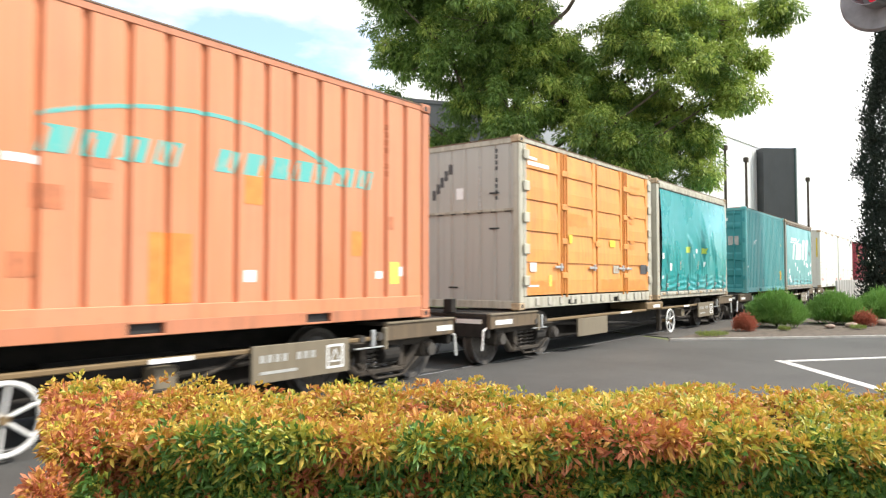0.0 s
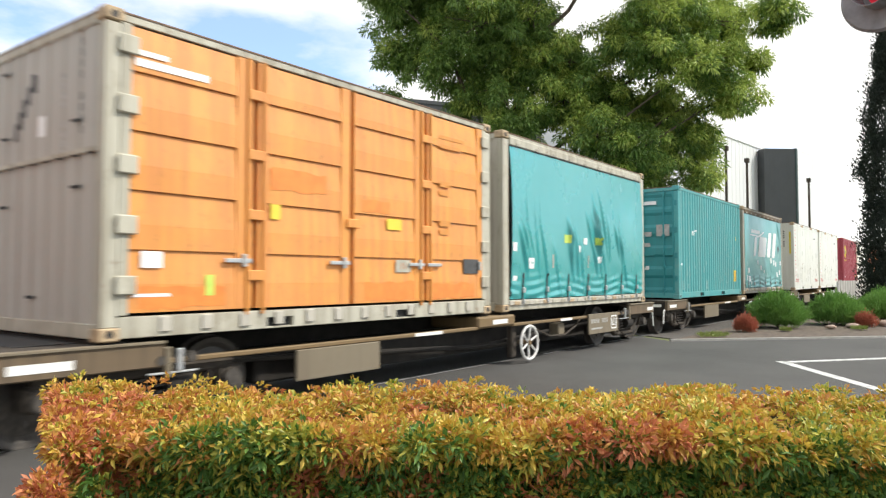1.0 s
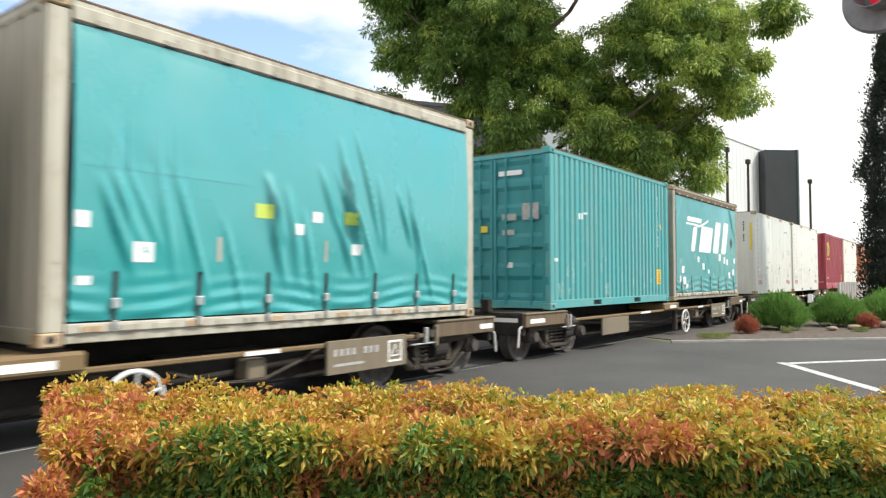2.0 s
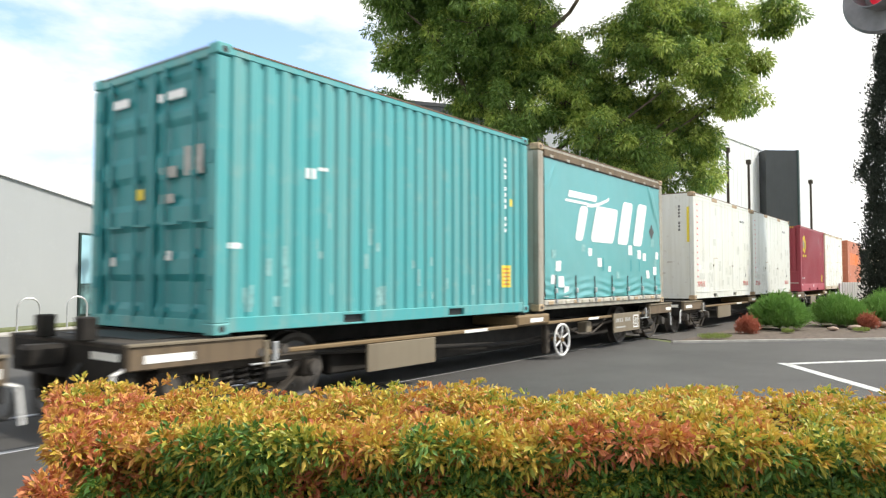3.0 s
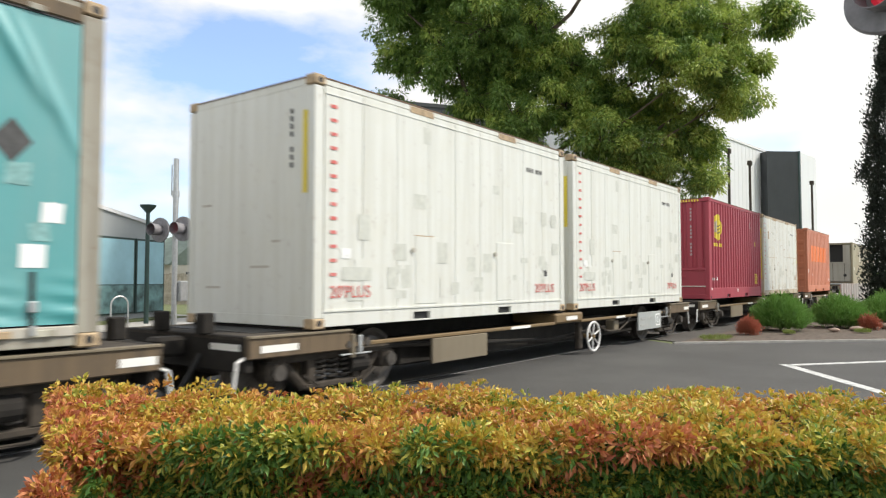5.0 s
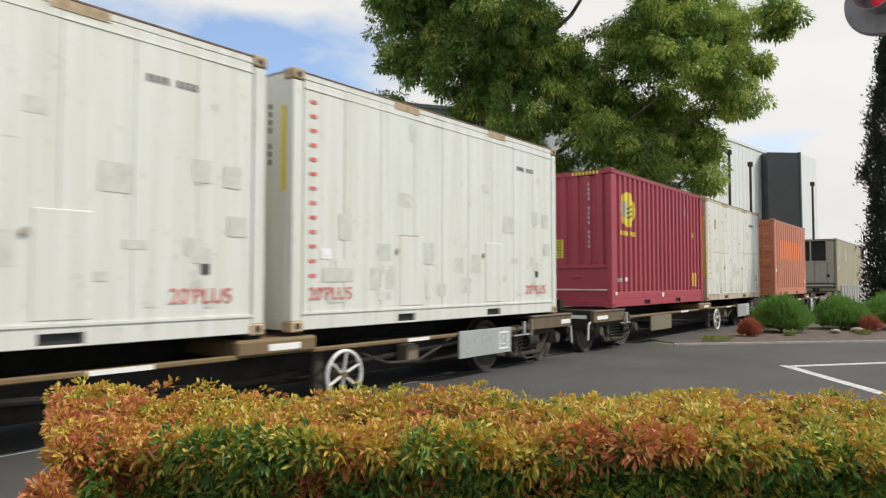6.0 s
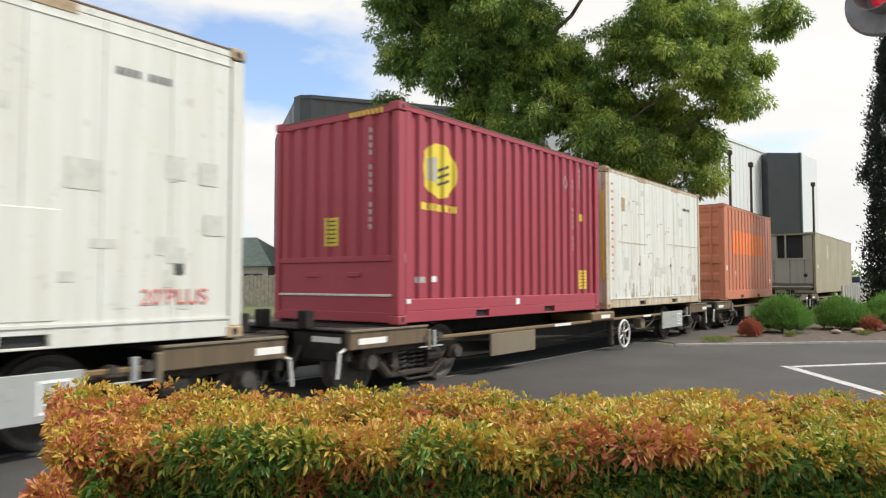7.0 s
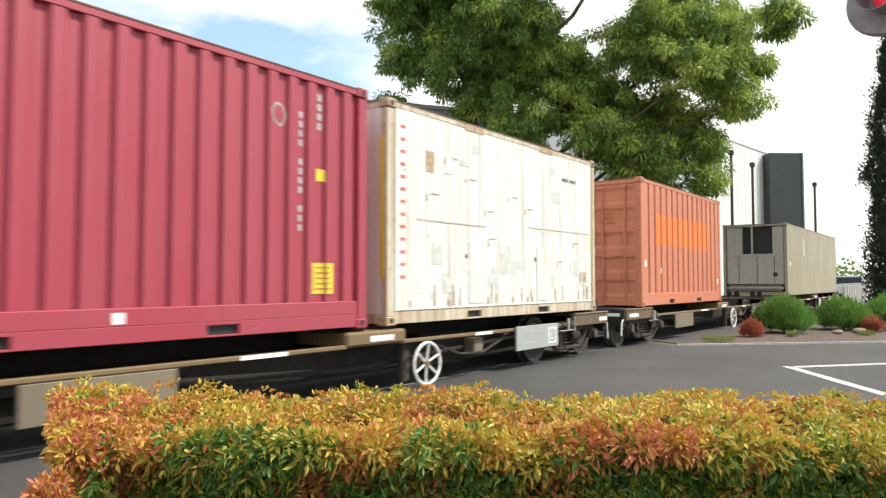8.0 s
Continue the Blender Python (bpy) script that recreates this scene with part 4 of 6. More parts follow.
def wheelset(bogie):
    """A pair of flanged wheels on an axle, about its own centre."""
    prof = [(0.07, -0.03), (0.09, -0.06), (0.16, -0.05), (0.30, -0.02), (0.35, -0.055), (0.40, -0.065), (0.403, 0.055), (0.425, 0.065), (0.42, 0.09), (0.37, 0.09), (0.30, 0.03), (0.1, 0.06), (0.07, 0.07)]
    bm = lathe(prof, (0, -0.75, 0), (0, 1, 0), 28)
    lathe([(r, -h) for r, h in prof], (0, 0.75, 0), (0, 1, 0), 28, bm)
    tube((0, -1.02, 0), (0, 1.02, 0), 0.075, 0.075, 12, bm)
    for a in range(6):
        s, k = math.sin(a * math.pi / 3), math.cos(a * math.pi / 3)
        tube((0.2 * k, -0.80, 0.2 * s), (0.2 * k, -0.74, 0.2 * s), 0.03, 0.03, 6, bm)
    bmesh.ops.recalc_face_normals(bm, faces=bm.faces)
    return part("wheelset", bm, "tread", bogie, "dark steel wheelset with worn treads", False)


def bogie(wagon, x):
    b = part("bogie", box(x - 0.22, x + 0.22, -0.95, 0.95, 0.36, 0.58, 0.03), "grime", wagon, "grimy steel three-piece bogie")
    for s in (-1, 1):
        y0, y1 = (-1.06, -0.93) if s < 0 else (0.93, 1.06)
        frame = bmesh.new()
        box(x - 0.98, x + 0.98, y0, y1, 0.50, 0.60, 0.02, frame)
        box(x - 0.45, x + 0.45, y0, y1, 0.17, 0.25, 0.02, frame)
        for d in (-1, 1):
            tube((x + d * 0.45, (y0 + y1) / 2, 0.21), (x + d * 0.78, (y0 + y1) / 2, 0.52), 0.06, 0.06, 8, frame)
            box(x + d * 0.36 - 0.06, x + d * 0.36 + 0.06, y0, y1, 0.24, 0.52, 0.01, frame)
        part("side_frame", frame, "bogie", b)
        for d in (-0.9, 0.9):
            part("axle_box", box(x + d - 0.13, x + d + 0.13, min(s * 1.10, s * 0.9), max(s * 1.10, s * 0.9), 0.32, 0.54, 0.03), "bogie", b)
            part("bearing_cap", tube((x + d, s * 1.09, 0.42), (x + d, s * 1.16, 0.42), 0.10, 0.085, 14), "tread", b, "pale worn bearing cap")
        for d in (-0.2, 0.0, 0.2):
            pts = [(x + d + 0.07 * math.cos(a * 0.9), s * 1.0 + 0.07 * math.sin(a * 0.9), 0.26 + a * 0.24 / 28) for a in range(29)]
            part("coil_spring", path_tube(pts, 0.016, 5), "tread", b)
        part("brake_beam", path_tube([(x - 0.55, s * 1.12, 0.36), (x - 0.2, s * 1.13, 0.14), (x + 0.3, s * 1.13, 0.14), (x + 0.62, s * 1.12, 0.34)], 0.018, 6), "bogie", b)
        for d in (-0.36, 0.36):
            part("brake_block", box(x + d - 0.05, x + d + 0.05, min(s * 0.84, s * 0.66), max(s * 0.84, s * 0.66), 0.30, 0.55, 0.02), "wagon_grey", b)
    return b


def wagon_frame(group):
    w = thing("container_wagon", pose(0, 0, 0), "brown skeletal container flat wagon with grimy bogies", "wagon", group)
    part("centre_sill", box(-0.85, 13.05, -0.24, 0.24, 0.50, 0.84, 0.02), "grime", w)
    part("belly_sill", box(1.95, 10.2, -0.80, 0.80, 0.24, 0.60, 0.03), "grime", w)
    for k, (a, b) in enumerate(((-0.85, 0.62), (11.6, 13.05))):
        deck = part("end_platform", box(a, b, -1.12, 1.12, 0.785, 0.835, 0.008), "bogie", w)
        for s in (-1, 1):
            ya, yb = sorted((s * 1.13, s * 1.205))
            part("side_channel", box(a, b, ya, yb, 0.60, 0.825, 0.012), "wagon", deck)
            part("channel_lip", box(a, b, *sorted((s * 1.13, s * 1.225)), 0.815, 0.84, 0.004), "wagon_grey", deck)
            for x in ((-0.7, -0.2) if k == 0 else (12.65, 13.0),):
                part("reflector", box(x[0], x[1], *sorted((s * 1.2045, s * 1.209)), 0.66, 0.735), "reflector", deck, "white reflective strip")
        part("headstock", box(a if k == 0 else b - 0.09, a + 0.09 if k == 0 else b, -1.15, 1.15, 0.46, 0.84, 0.012), "grime", deck)
        xe = a if k == 0 else b
        for s in (-0.42, 0.42):
            part("end_stop", box(xe - 0.06 if k == 0 else xe - 0.09, xe + 0.09 if k == 0 else xe + 0.06, s - 0.08, s + 0.08, 0.838, 1.06, 0.012), "grime", deck, "black upright end stop")
        part("end_reflector", box(xe - 0.004 if k == 0 else xe, xe if k == 0 else xe + 0.004, -1.05, -0.55, 0.68, 0.75), "reflector", deck)
        part("well_plate", box(a + 0.35, b - 0.35, -0.8, 0.8, 0.836, 0.842), "black", deck)
        d = -1 if k == 0 else 1
        part("coupler", box(min(xe, xe + d * 0.38), max(xe, xe + d * 0.38), -0.13, 0.13, 0.58, 0.80, 0.04), "grime", w, "black knuckle coupler")
        hose = [(xe + d * 0.40 * math.sin(i / 10 * math.pi / 2), -0.35, 0.62 - 0.42 * math.sin(i / 10 * math.pi * 0.85)) for i in range(11)]
        part("air_hose", path_tube(hose, 0.025, 8), "black", w, "black rubber air hose")
        step = [(xe - d * 0.02, -1.12, 0.62), (xe + d * 0.1, -1.14, 0.58), (xe + d * 0.14, -1.14, 0.28)]
        part("grab_rail", path_tube(step, 0.02, 6), "white_metal", w, "white bent grab rail")
        for s in (-1, 1):
            for x in ((0.62,) if k == 0 else (11.55,)):
                part("stanchion", box(x, x + 0.06, *sorted((s * 1.16, s * 1.225)), 0.50, 0.78, 0.01), "wagon_grey", w)
                part("cylinder", tube((x + 0.08, s * 1.05, 0.42), (x + 0.38, s * 1.05, 0.42), 0.11, 0.11, 14), "grime", w)
    for x in (0.74, 11.32):
        part("lashing_bracket", box(x, x + 0.06, -1.222, -1.18, 0.555, 0.76, 0.006), "galv", w, "pale steel lashing bracket")
        part("bracket_foot", box(x - 0.28, x + 0.22, -1.215, -1.175, 0.535, 0.553, 0.004), "galv", w)
        part("winch", tube((x + 0.16, -1.215, 0.67), (x + 0.16, -1.1, 0.67), 0.055, 0.055, 12), "tread", w, "steel lashing winch")
        part("winch", tube((x - 0.16, -1.215, 0.66), (x - 0.16, -1.1, 0.66), 0.045, 0.045, 12), "tread", w)
    for s in (-1, 1):
        ya, yb = sorted((s * 1.12, s * 1.195))
        for a, b in ((0.62, 5.75), (6.75, 11.6)):
            part("side_sill", box(a, b, ya, yb, 0.625, 0.675, 0.01), "sill", w, "ochre painted side sill")
        part("centre_bracket", box(5.72, 6.80, *sorted((s * 0.3, s * 1.215)), 0.64, 0.82, 0.03), "sill", w)
        part("bracket_reflector", box(6.12, 6.55, *sorted((s * 1.2145, s * 1.22)), 0.69, 0.76), "reflector", w, "white reflective strip")
        part("sill_reflector", box(4.25, 4.85, *sorted((s * 1.194, s * 1.2)), 0.628, 0.672), "reflector", w, "white reflective strip")
        part("sill_reflector", box(8.4, 8.85, *sorted((s * 1.194, s * 1.2)), 0.628, 0.672), "reflector", w)
        for x0, x1, za, zb in ((0.8, 5.9, 0.60, 0.34), (5.9, 6.4, 0.34, 0.34), (6.4, 11.4, 0.34, 0.58)):
            part("truss_bar", tube((x0, s * 0.9, za), (x1, s * 0.9, zb), 0.035, 0.035, 8), "grime", w)
    for x in (0.05, 5.85, 6.43, 12.2):
        part("pedestal", box(x, x + 0.22, -1.16, 1.16, 0.815, DECK - 0.001, 0.01), "grime", w)
    part("hung_panel", box(2.2, 3.55, -1.20, -1.16, 0.28, 0.62, 0.008), "wagon_grey", w, "grey-brown hung side panel")
    plate = part("number_plate", box(9.5, 10.9, -1.235, -1.20, 0.31, 0.70, 0.006), "plate" if group == "b" else "wagon_grey", w, "grey number board with stencilled marks")
    for i in range(8):
        if i != 4:
            part("stencil_mark", box(9.60 + i * 0.10, 9.655 + i * 0.10, -1.239, -1.234, 0.52, 0.60), "decal_grey", plate)
    for a, b, z0, z1 in ((10.54, 10.80, 0.37, 0.395), (10.54, 10.80, 0.615, 0.64), (10.54, 10.565, 0.395, 0.615), (10.775, 10.80, 0.395, 0.615), (10.60, 10.74, 0.44, 0.455)):
        part("stencil_frame", box(a, b, -1.239, -1.234, z0, z1), "decal_white", plate)
    for sx in (10.60, 10.74):
        part("stencil_frame", tube((sx, -1.2365, 0.445), (10.67, -1.2365, 0.585), 0.008, 0.008, 6), "decal_white", plate)
    part("stencil_line", box(9.60, 10.1, -1.239, -1.234, 0.40, 0.43), "decal_grey", plate)
    part("hose_run", path_tube([(7.6, -1.1, 0.55), (8.1, -1.12, 0.38), (8.7, -1.12, 0.36), (9.2, -1.1, 0.5), (9.6, -1.0, 0.6)], 0.02, 6), "bogie", w)
    part("air_tank", tube((7.7, -0.6, 0.46), (9.0, -0.6, 0.46), 0.2, 0.2, 18), "grime", w)
    part("brake_box", box(8.5, 8.75, -1.1, -0.9, 0.36, 0.58, 0.02), "wagon_grey", w)
    # hand wheel on a bracket
    part("wheel_bracket", box(6.86, 7.02, -1.10, -1.0, 0.1, 0.62, 0.02), "bogie", w)
    ring = bmesh.new()
    R, cx, cz, cy = 0.275, 7.2, 0.335, -1.24
    lathe([(R + 0.022 * math.cos(i / 8 * 2 * math.pi), 0.022 * math.sin(i / 8 * 2 * math.pi)) for i in range(9)], (cx, cy, cz), (0, 1, 0), 32, ring)
    hand = part("hand_wheel", ring, "white_metal", w, "white six-spoke hand brake wheel", True)
    for i in range(6):
        a = i * math.pi / 3 + 0.4
        part("spoke", tube((cx, cy + 0.02, cz), (cx + R * math.cos(a), cy, cz + R * math.sin(a)), 0.016, 0.016, 6), "white_metal", hand)
    part("hub", tube((cx, cy - 0.02, cz), (cx, cy + 0.2, cz), 0.04, 0.04, 12), "sill", hand)
    sets = []
    for x in (0.5, 11.7):
        b = bogie(w, x)
        for d in (-0.9, 0.9):
            ws = wheelset(b)
            ws.location = (x + d, 0, WHEEL_R)
            sets.append(ws)
    return w


# build the train: (thing, where its origin starts along the track, its height)
TRAIN = []
first = wagon_frame("wagons of the freight train")
TRAIN.append((first, FRONT - PITCH_X, 0.0))
for k in range(0, 6):
    wagon = copy_thing(first, pose(0, 0, 0))
    if k in (2, 3):
        for board in wagon.children:
            if board.name.startswith("number_plate"):
                board.material_slots[0].link = "OBJECT"
                board.material_slots[0].material = M["plate"]
    TRAIN.append((wagon, FRONT + k * PITCH_X, 0.0))
white_a = reefer_container(False)
LOADS = [(salmon_container(), FRONT - PITCH_X + REAR - FRONT), (orange_container(), FRONT), (curtain_container("plain"), REAR),
         (teal_container(), FRONT + PITCH_X), (curtain_container("logo"), REAR + PITCH_X), (white_a, FRONT + 2 * PITCH_X),
         (copy_thing(white_a, pose(0, 0, 0)), REAR + 2 * PITCH_X), (maroon_container(), FRONT + 3 * PITCH_X),
         (reefer_container(True), REAR + 3 * PITCH_X), (brick_container(), FRONT + 4 * PITCH_X), (genset_reefer(), FRONT + 5 * PITCH_X + 0.3)]
TRAIN += [(ob, x, DECK) for ob, x in LOADS]


# ---- ground, road, track ----
def sheet(name, poly, z, thick, mat, label, category):
    return solo(name, prism(poly, z - thick, z), mat, label, category, "structure")


sheet("ground", [(-900, -900), (1500, -900), (1500, 1500), (-900, 1500)], -0.02, 0.5, "lawn", "flat dry grass and earth reaching the horizon", "ground")
sheet("road", [(-40, -30), (36, -30), (19.93, 0.97), (15.45, 5.26), (16.05, 5.99), (17.98, 9.01), (16.31, 19.4), (-40, 16.2)], 0.0, 0.05, "asphalt", "worn dark grey asphalt road over the level crossing", "road")
sheet("pavement", [(-40, 16.3), (16.3, 19.5), (15.5, 60), (-40, 60)], 0.03, 0.06, "concrete", "pale concrete footpath beyond the track", "pavement")
sheet("trackbed", [(16.15, 5.4), (300, 5.4), (300, 9.2), (18.1, 9.2)], 0.0, 0.08, "ballast", "dark stony ballast under the rails", "trackbed")
for k, y in enumerate((TRACK_Y - 0.7525, TRACK_Y + 0.7525)):
    rail = box(-60, 400, y - 0.035, y + 0.035, -0.10, 0.006, 0.004)
    solo("rail", rail, "rail", "polished steel rail let into the asphalt", "rail", "structure")
    solo("flangeway", box(-40, 15.5, *( (y + 0.04, y + 0.10) if k == 0 else (y - 0.10, y - 0.04)), -0.05, 0.004), "black", "dark flangeway groove beside the rail", "groove", "structure")


def strip(p, q, width, name, label):
    p, q = Vector(p), Vector(q)
    d = (q - p).normalized()
    n = Vector((-d.y, d.x)) * width / 2
    return solo(name, prism([tuple(p - n), tuple(q - n), tuple(q + n), tuple(p + n)], 0.0, 0.005), "line", label, "road marking", "structure")


strip((12.84, 2.46), (17.19, -0.93), 0.17, "road_line", "worn white painted road line")
strip((12.90, 2.56), (9.6, 0.39), 0.17, "road_line", "worn white painted road line")

# kerb and garden bed
BED = [(15.51, 5.24), (19.37, 1.54), (32, -9.5), (60, -9.5), (60, 5.2), (16.8, 5.3)]
sheet("garden_bed", BED, 0.03, 0.1, "earth", "brown mulch garden bed behind a low kerb", "garden bed")
kerb = bmesh.new()
for a, b in (((15.45, 5.27), (19.37, 1.48)), ((19.37, 1.48), (32.0, -9.6))):
    a, b = Vector(a), Vector(b)
    d = (b - a).normalized()
    n = Vector((-d.y, d.x)) * 0.09
    prism([tuple(a), tuple(b), tuple(b + n), tuple(a + n)], -0.02, 0.045, kerb)
solo("kerb", kerb, "concrete", "pale concrete kerb edge", "kerb", "structure")


# ---- foliage ----
def leaves(name, pts, dirs, length, width, mats, slots, rng, parent=None, fold=0.25):
    """Folded pointed leaves, each its own small island."""
    n = len(pts)
    d = dirs / np.linalg.norm(dirs, axis=1, keepdims=True)
    r = rng.normal(size=(n, 3))
    side = np.cross(d, r)
    side /= np.linalg.norm(side, axis=1, keepdims=True) + 1e-9
    up = np.cross(side, d)
    ln = (length * rng.uniform(0.65, 1.25, n))[:, None]
    wd = (width * rng.uniform(0.7, 1.2, n))[:, None]
    mid = pts + d * ln * 0.45
    v = np.stack([pts, mid + side * wd / 2 + up * wd * fold, pts + d * ln - up * ln * 0.12, mid - side * wd / 2 + up * wd * fold], 1).reshape(-1, 3)
    me = bpy.data.meshes.new(name)
    me.from_pydata(v.tolist(), [], [f for i in range(n) for f in ((4 * i, 4 * i + 1, 4 * i + 2), (4 * i, 4 * i + 2, 4 * i + 3))])
    for m in mats:
        me.materials.append(M[m])
    me.polygons.foreach_set("material_index", np.repeat(np.asarray(slots, dtype=np.int32), 2))
    ob = new(name, me)
    ob.parent = parent
    return ob


FWD = np.array([math.cos(radians(YAW)), math.sin(radians(YAW)), 0])
RGT = np.array([math.sin(radians(YAW)), -math.cos(radians(YAW)), 0])


def n3(x, y, z):
    return noise.noise(Vector((x, y, z)))


def long_leaves(name, pts, dirs, sides, length, width, mats, slots, rng, parent, droop=0.22):
    """Narrow pointed leaves in two segments that bend down towards the tip, each its own small island."""
    n = len(pts)
    d = dirs / np.linalg.norm(dirs, axis=1, keepdims=True)
    side = np.cross(d, sides)
    side /= np.linalg.norm(side, axis=1, keepdims=True) + 1e-9
    ln = (length * rng.uniform(0.6, 1.3, n))[:, None]
    wd = (width * rng.uniform(0.75, 1.2, n))[:, None]
    down = np.array([0, 0, -1.0])
    up = np.cross(side, d)
    mid = pts + d * ln * 0.5 + down * ln * droop * 0.2
    tip = pts + d * ln * 0.95 + down * ln * droop
    v = np.stack([pts, mid + side * wd * 0.5 + up * wd * 0.2, mid, mid - side * wd * 0.5 + up * wd * 0.2, tip], 1).reshape(-1, 3)
    k = (np.arange(n) * 5)[:, None, None]
    f = (np.array([[0, 1, 2], [0, 2, 3], [1, 4, 2], [2, 4, 3]])[None] + k).reshape(-1, 3)
    me = bpy.data.meshes.new(name)
    me.from_pydata(v.tolist(), [], f.tolist())
    for m in mats:
        me.materials.append(M[m])
    me.polygons.foreach_set("material_index", np.repeat(np.asarray(slots, dtype=np.int32), 4))
    ob = new(name, me)
    ob.parent = parent
    return ob


def hedge():
    """A clipped hedge of tufted shoots: red and orange new growth over green, with dark gaps between the tufts."""
    rng = np.random.default_rng(4)
    U0, U1, V0, V1, ZT = -1.9, 3.3, 1.95, 2.86, 0.982
    up = np.array([0, 0, 1.0])

    def end(v):
        return -0.93 - 0.56 * (v - 1.7)

    def top(u, v):
        z = ZT + 0.055 * n3(u * 1.5, v * 1.2, 3.1) + 0.06 * n3(u * 3.7, v * 3.3, 7.4)
        for c, w, h in ((-0.76, 0.08, 0.045), (1.16, 0.08, 0.055)):
            z -= h * math.exp(-((u - c - 0.2 * (v - 2.8)) / w) ** 2)
        return z

    def front(u, z):
        """Depth of the near face: a bulging shelf above, drawn back below it."""
        under = min(1.0, max(0.0, (0.95 + 0.06 * n3(u * 2.6, 4.0, 1.0) - z) / 0.06))
        return V0 + 0.07 * n3(u * 2.4, z * 3, 5.5) + 0.05 * n3(u * 6, z * 6, 2.2) + 0.11 * under * under * (3 - 2 * under)

    def place(u, v, z):
        return RGT * u + FWD * v + up * z

    P, D, N, S = [], [], [], []

    def tuft(u, v, z, nv, lift, size, slot, count, hang):
        out = RGT * nv[0] + FWD * nv[1] + up * nv[2]
        out /= np.linalg.norm(out)
        c = place(u, v, z) + out * lift
        t1 = np.cross(out, [0.31, 0.52, 0.8])
        t1 /= np.linalg.norm(t1)
        t2 = np.cross(out, t1)
        ang = rng.uniform(0, 2 * math.pi, (count, 1))
        rr = np.sqrt(rng.random((count, 1)))
        radial = t1 * np.cos(ang) + t2 * np.sin(ang)
        rise = (1 - rr * rr) * rng.uniform(0.3, 1.0, (count, 1))
        P.append(c + radial * rr * size + out * rise * size * 0.75 - out * 0.02)
        D.append(out * (0.9 - 0.55 * rr) + radial * (0.25 + 0.8 * rr) + up * (0.30 - hang) + rng.normal(scale=0.5, size=(count, 3)))
        N.append(out + rng.normal(scale=0.8, size=(count, 3)))
        o = rng.random(count)
        S.extend(slot if q < 0.72 else (min(4, slot + 1) if q < 0.90 else max(0, slot - 1)) for q in o)

    def colour(u, v, z, low):
        """Patches of new growth: red over the left, yellow and lime along the middle, green below."""
        red = 0.40 + 0.42 * n3(u * 2.1, v * 2.1, 1.3 + z) + 0.45 * n3(u * 6.5, v * 6.5, z * 6.5) - 0.10 * u + rng.normal(scale=0.16)
        if low > 0.75:
            return 0 if red > 0.66 else (1 if red > 0.56 and rng.random() < 0.5 else (4 if rng.random() < 0.7 else 3))
        if low > 0.25:
            return 0 if red > 0.52 else (1 if red > 0.40 else (3 if rng.random() < 0.55 else 4))
        return 0 if red > 0.82 else (1 if red > 0.47 else (2 if red > 0.20 or rng.random() < 0.35 else 3))

    for _ in range(2600):
        u, v = rng.uniform(U0, U1), rng.uniform(V0 + 0.02, V1)
        if u < end(v) + 0.03:
            continue
        tilt = 0.35 * (1 if v < V0 + 0.2 else 0)
        lift = rng.uniform(-0.09, 0.015) + (0.03 if rng.random() < 0.06 else 0.0)
        tuft(u, v, top(u, v), np.array([rng.normal(scale=0.2), -0.15 - tilt + rng.normal(scale=0.2), 1.0]), lift, rng.uniform(0.022, 0.048),
             colour(u, v, 0.9, 0.3 if lift < -0.045 else 0.0), 32, 0.0)
    for _ in range(2900):
        u, z = rng.uniform(-1.05, U1), rng.uniform(0.66, 1.0)
        v = front(u, z)
        if u < end(v):
            continue
        t = top(u, v)
        if z > t:
            continue
        low = min(1.0, max(0.0, (t + 0.0 + 0.08 * n3(u * 3.1, z * 3, 8.0) + rng.normal(scale=0.02) - z) / 0.075))
        tuft(u, v, z, np.array([rng.normal(scale=0.25), -1.0, 0.45 - 0.3 * low]), rng.uniform(-0.085, 0.03), rng.uniform(0.022, 0.05), colour(u, v, z, low), 30, -0.05)
    for _ in range(600):
        v, z = rng.uniform(V0, V1), rng.uniform(0.55, 0.97)
        low = min(1.0, max(0.0, (0.95 - z) / 0.08))
        u = end(v) + 0.05 * n3(v * 5, z * 5, 3.0) + 0.10 * min(1.0, low * 1.2)
        tuft(u, v, z, np.array([-1.0, -0.35, 0.4]), rng.uniform(-0.03, 0.03), rng.uniform(0.025, 0.05), colour(u, v, z, low * 0.9), 42, 0.2)
    # a red tuft low on the near corner
    for _ in range(20):
        a = rng.uniform(0, 2 * math.pi)
        tuft(-1.02 + 0.03 * math.cos(a), 1.76 + rng.uniform(-0.03, 0.06), 0.86 + 0.03 * math.sin(a), np.array([-0.4, -1.0, 0.4]), rng.uniform(-0.02, 0.03), 0.04, int(rng.choice([0, 0, 1])), 36, 0.2)
    # single shoots that stand above the clipped top
    for _ in range(150):
        u, v = rng.uniform(U0, U1), rng.uniform(2.3, V1)
        if u > end(v) + 0.05:
            tuft(u, v, top(u, v) + 0.02, np.array([rng.normal(scale=0.3), rng.normal(scale=0.2), 1.0]), rng.uniform(0.005, 0.03), 0.02, int(rng.choice([1, 2, 2, 3])), 9, -0.3)
    h = thing("hedge", pose(0, 0, 0), "clipped hedge with orange, red and yellow-green leaves", "hedge")
    ob = long_leaves("foliage", np.concatenate(P), np.concatenate(D), np.concatenate(N), 0.032, 0.0125, ["hedge_red", "hedge_orange", "hedge_yellow", "hedge_lime", "hedge_green"], S, rng, h)
    tagged(ob, "dense narrow leaves", kind="stuff")
    # filler sheet under the leaves blocks see-through; its dark colour stands for inner shade
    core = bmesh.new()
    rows = []
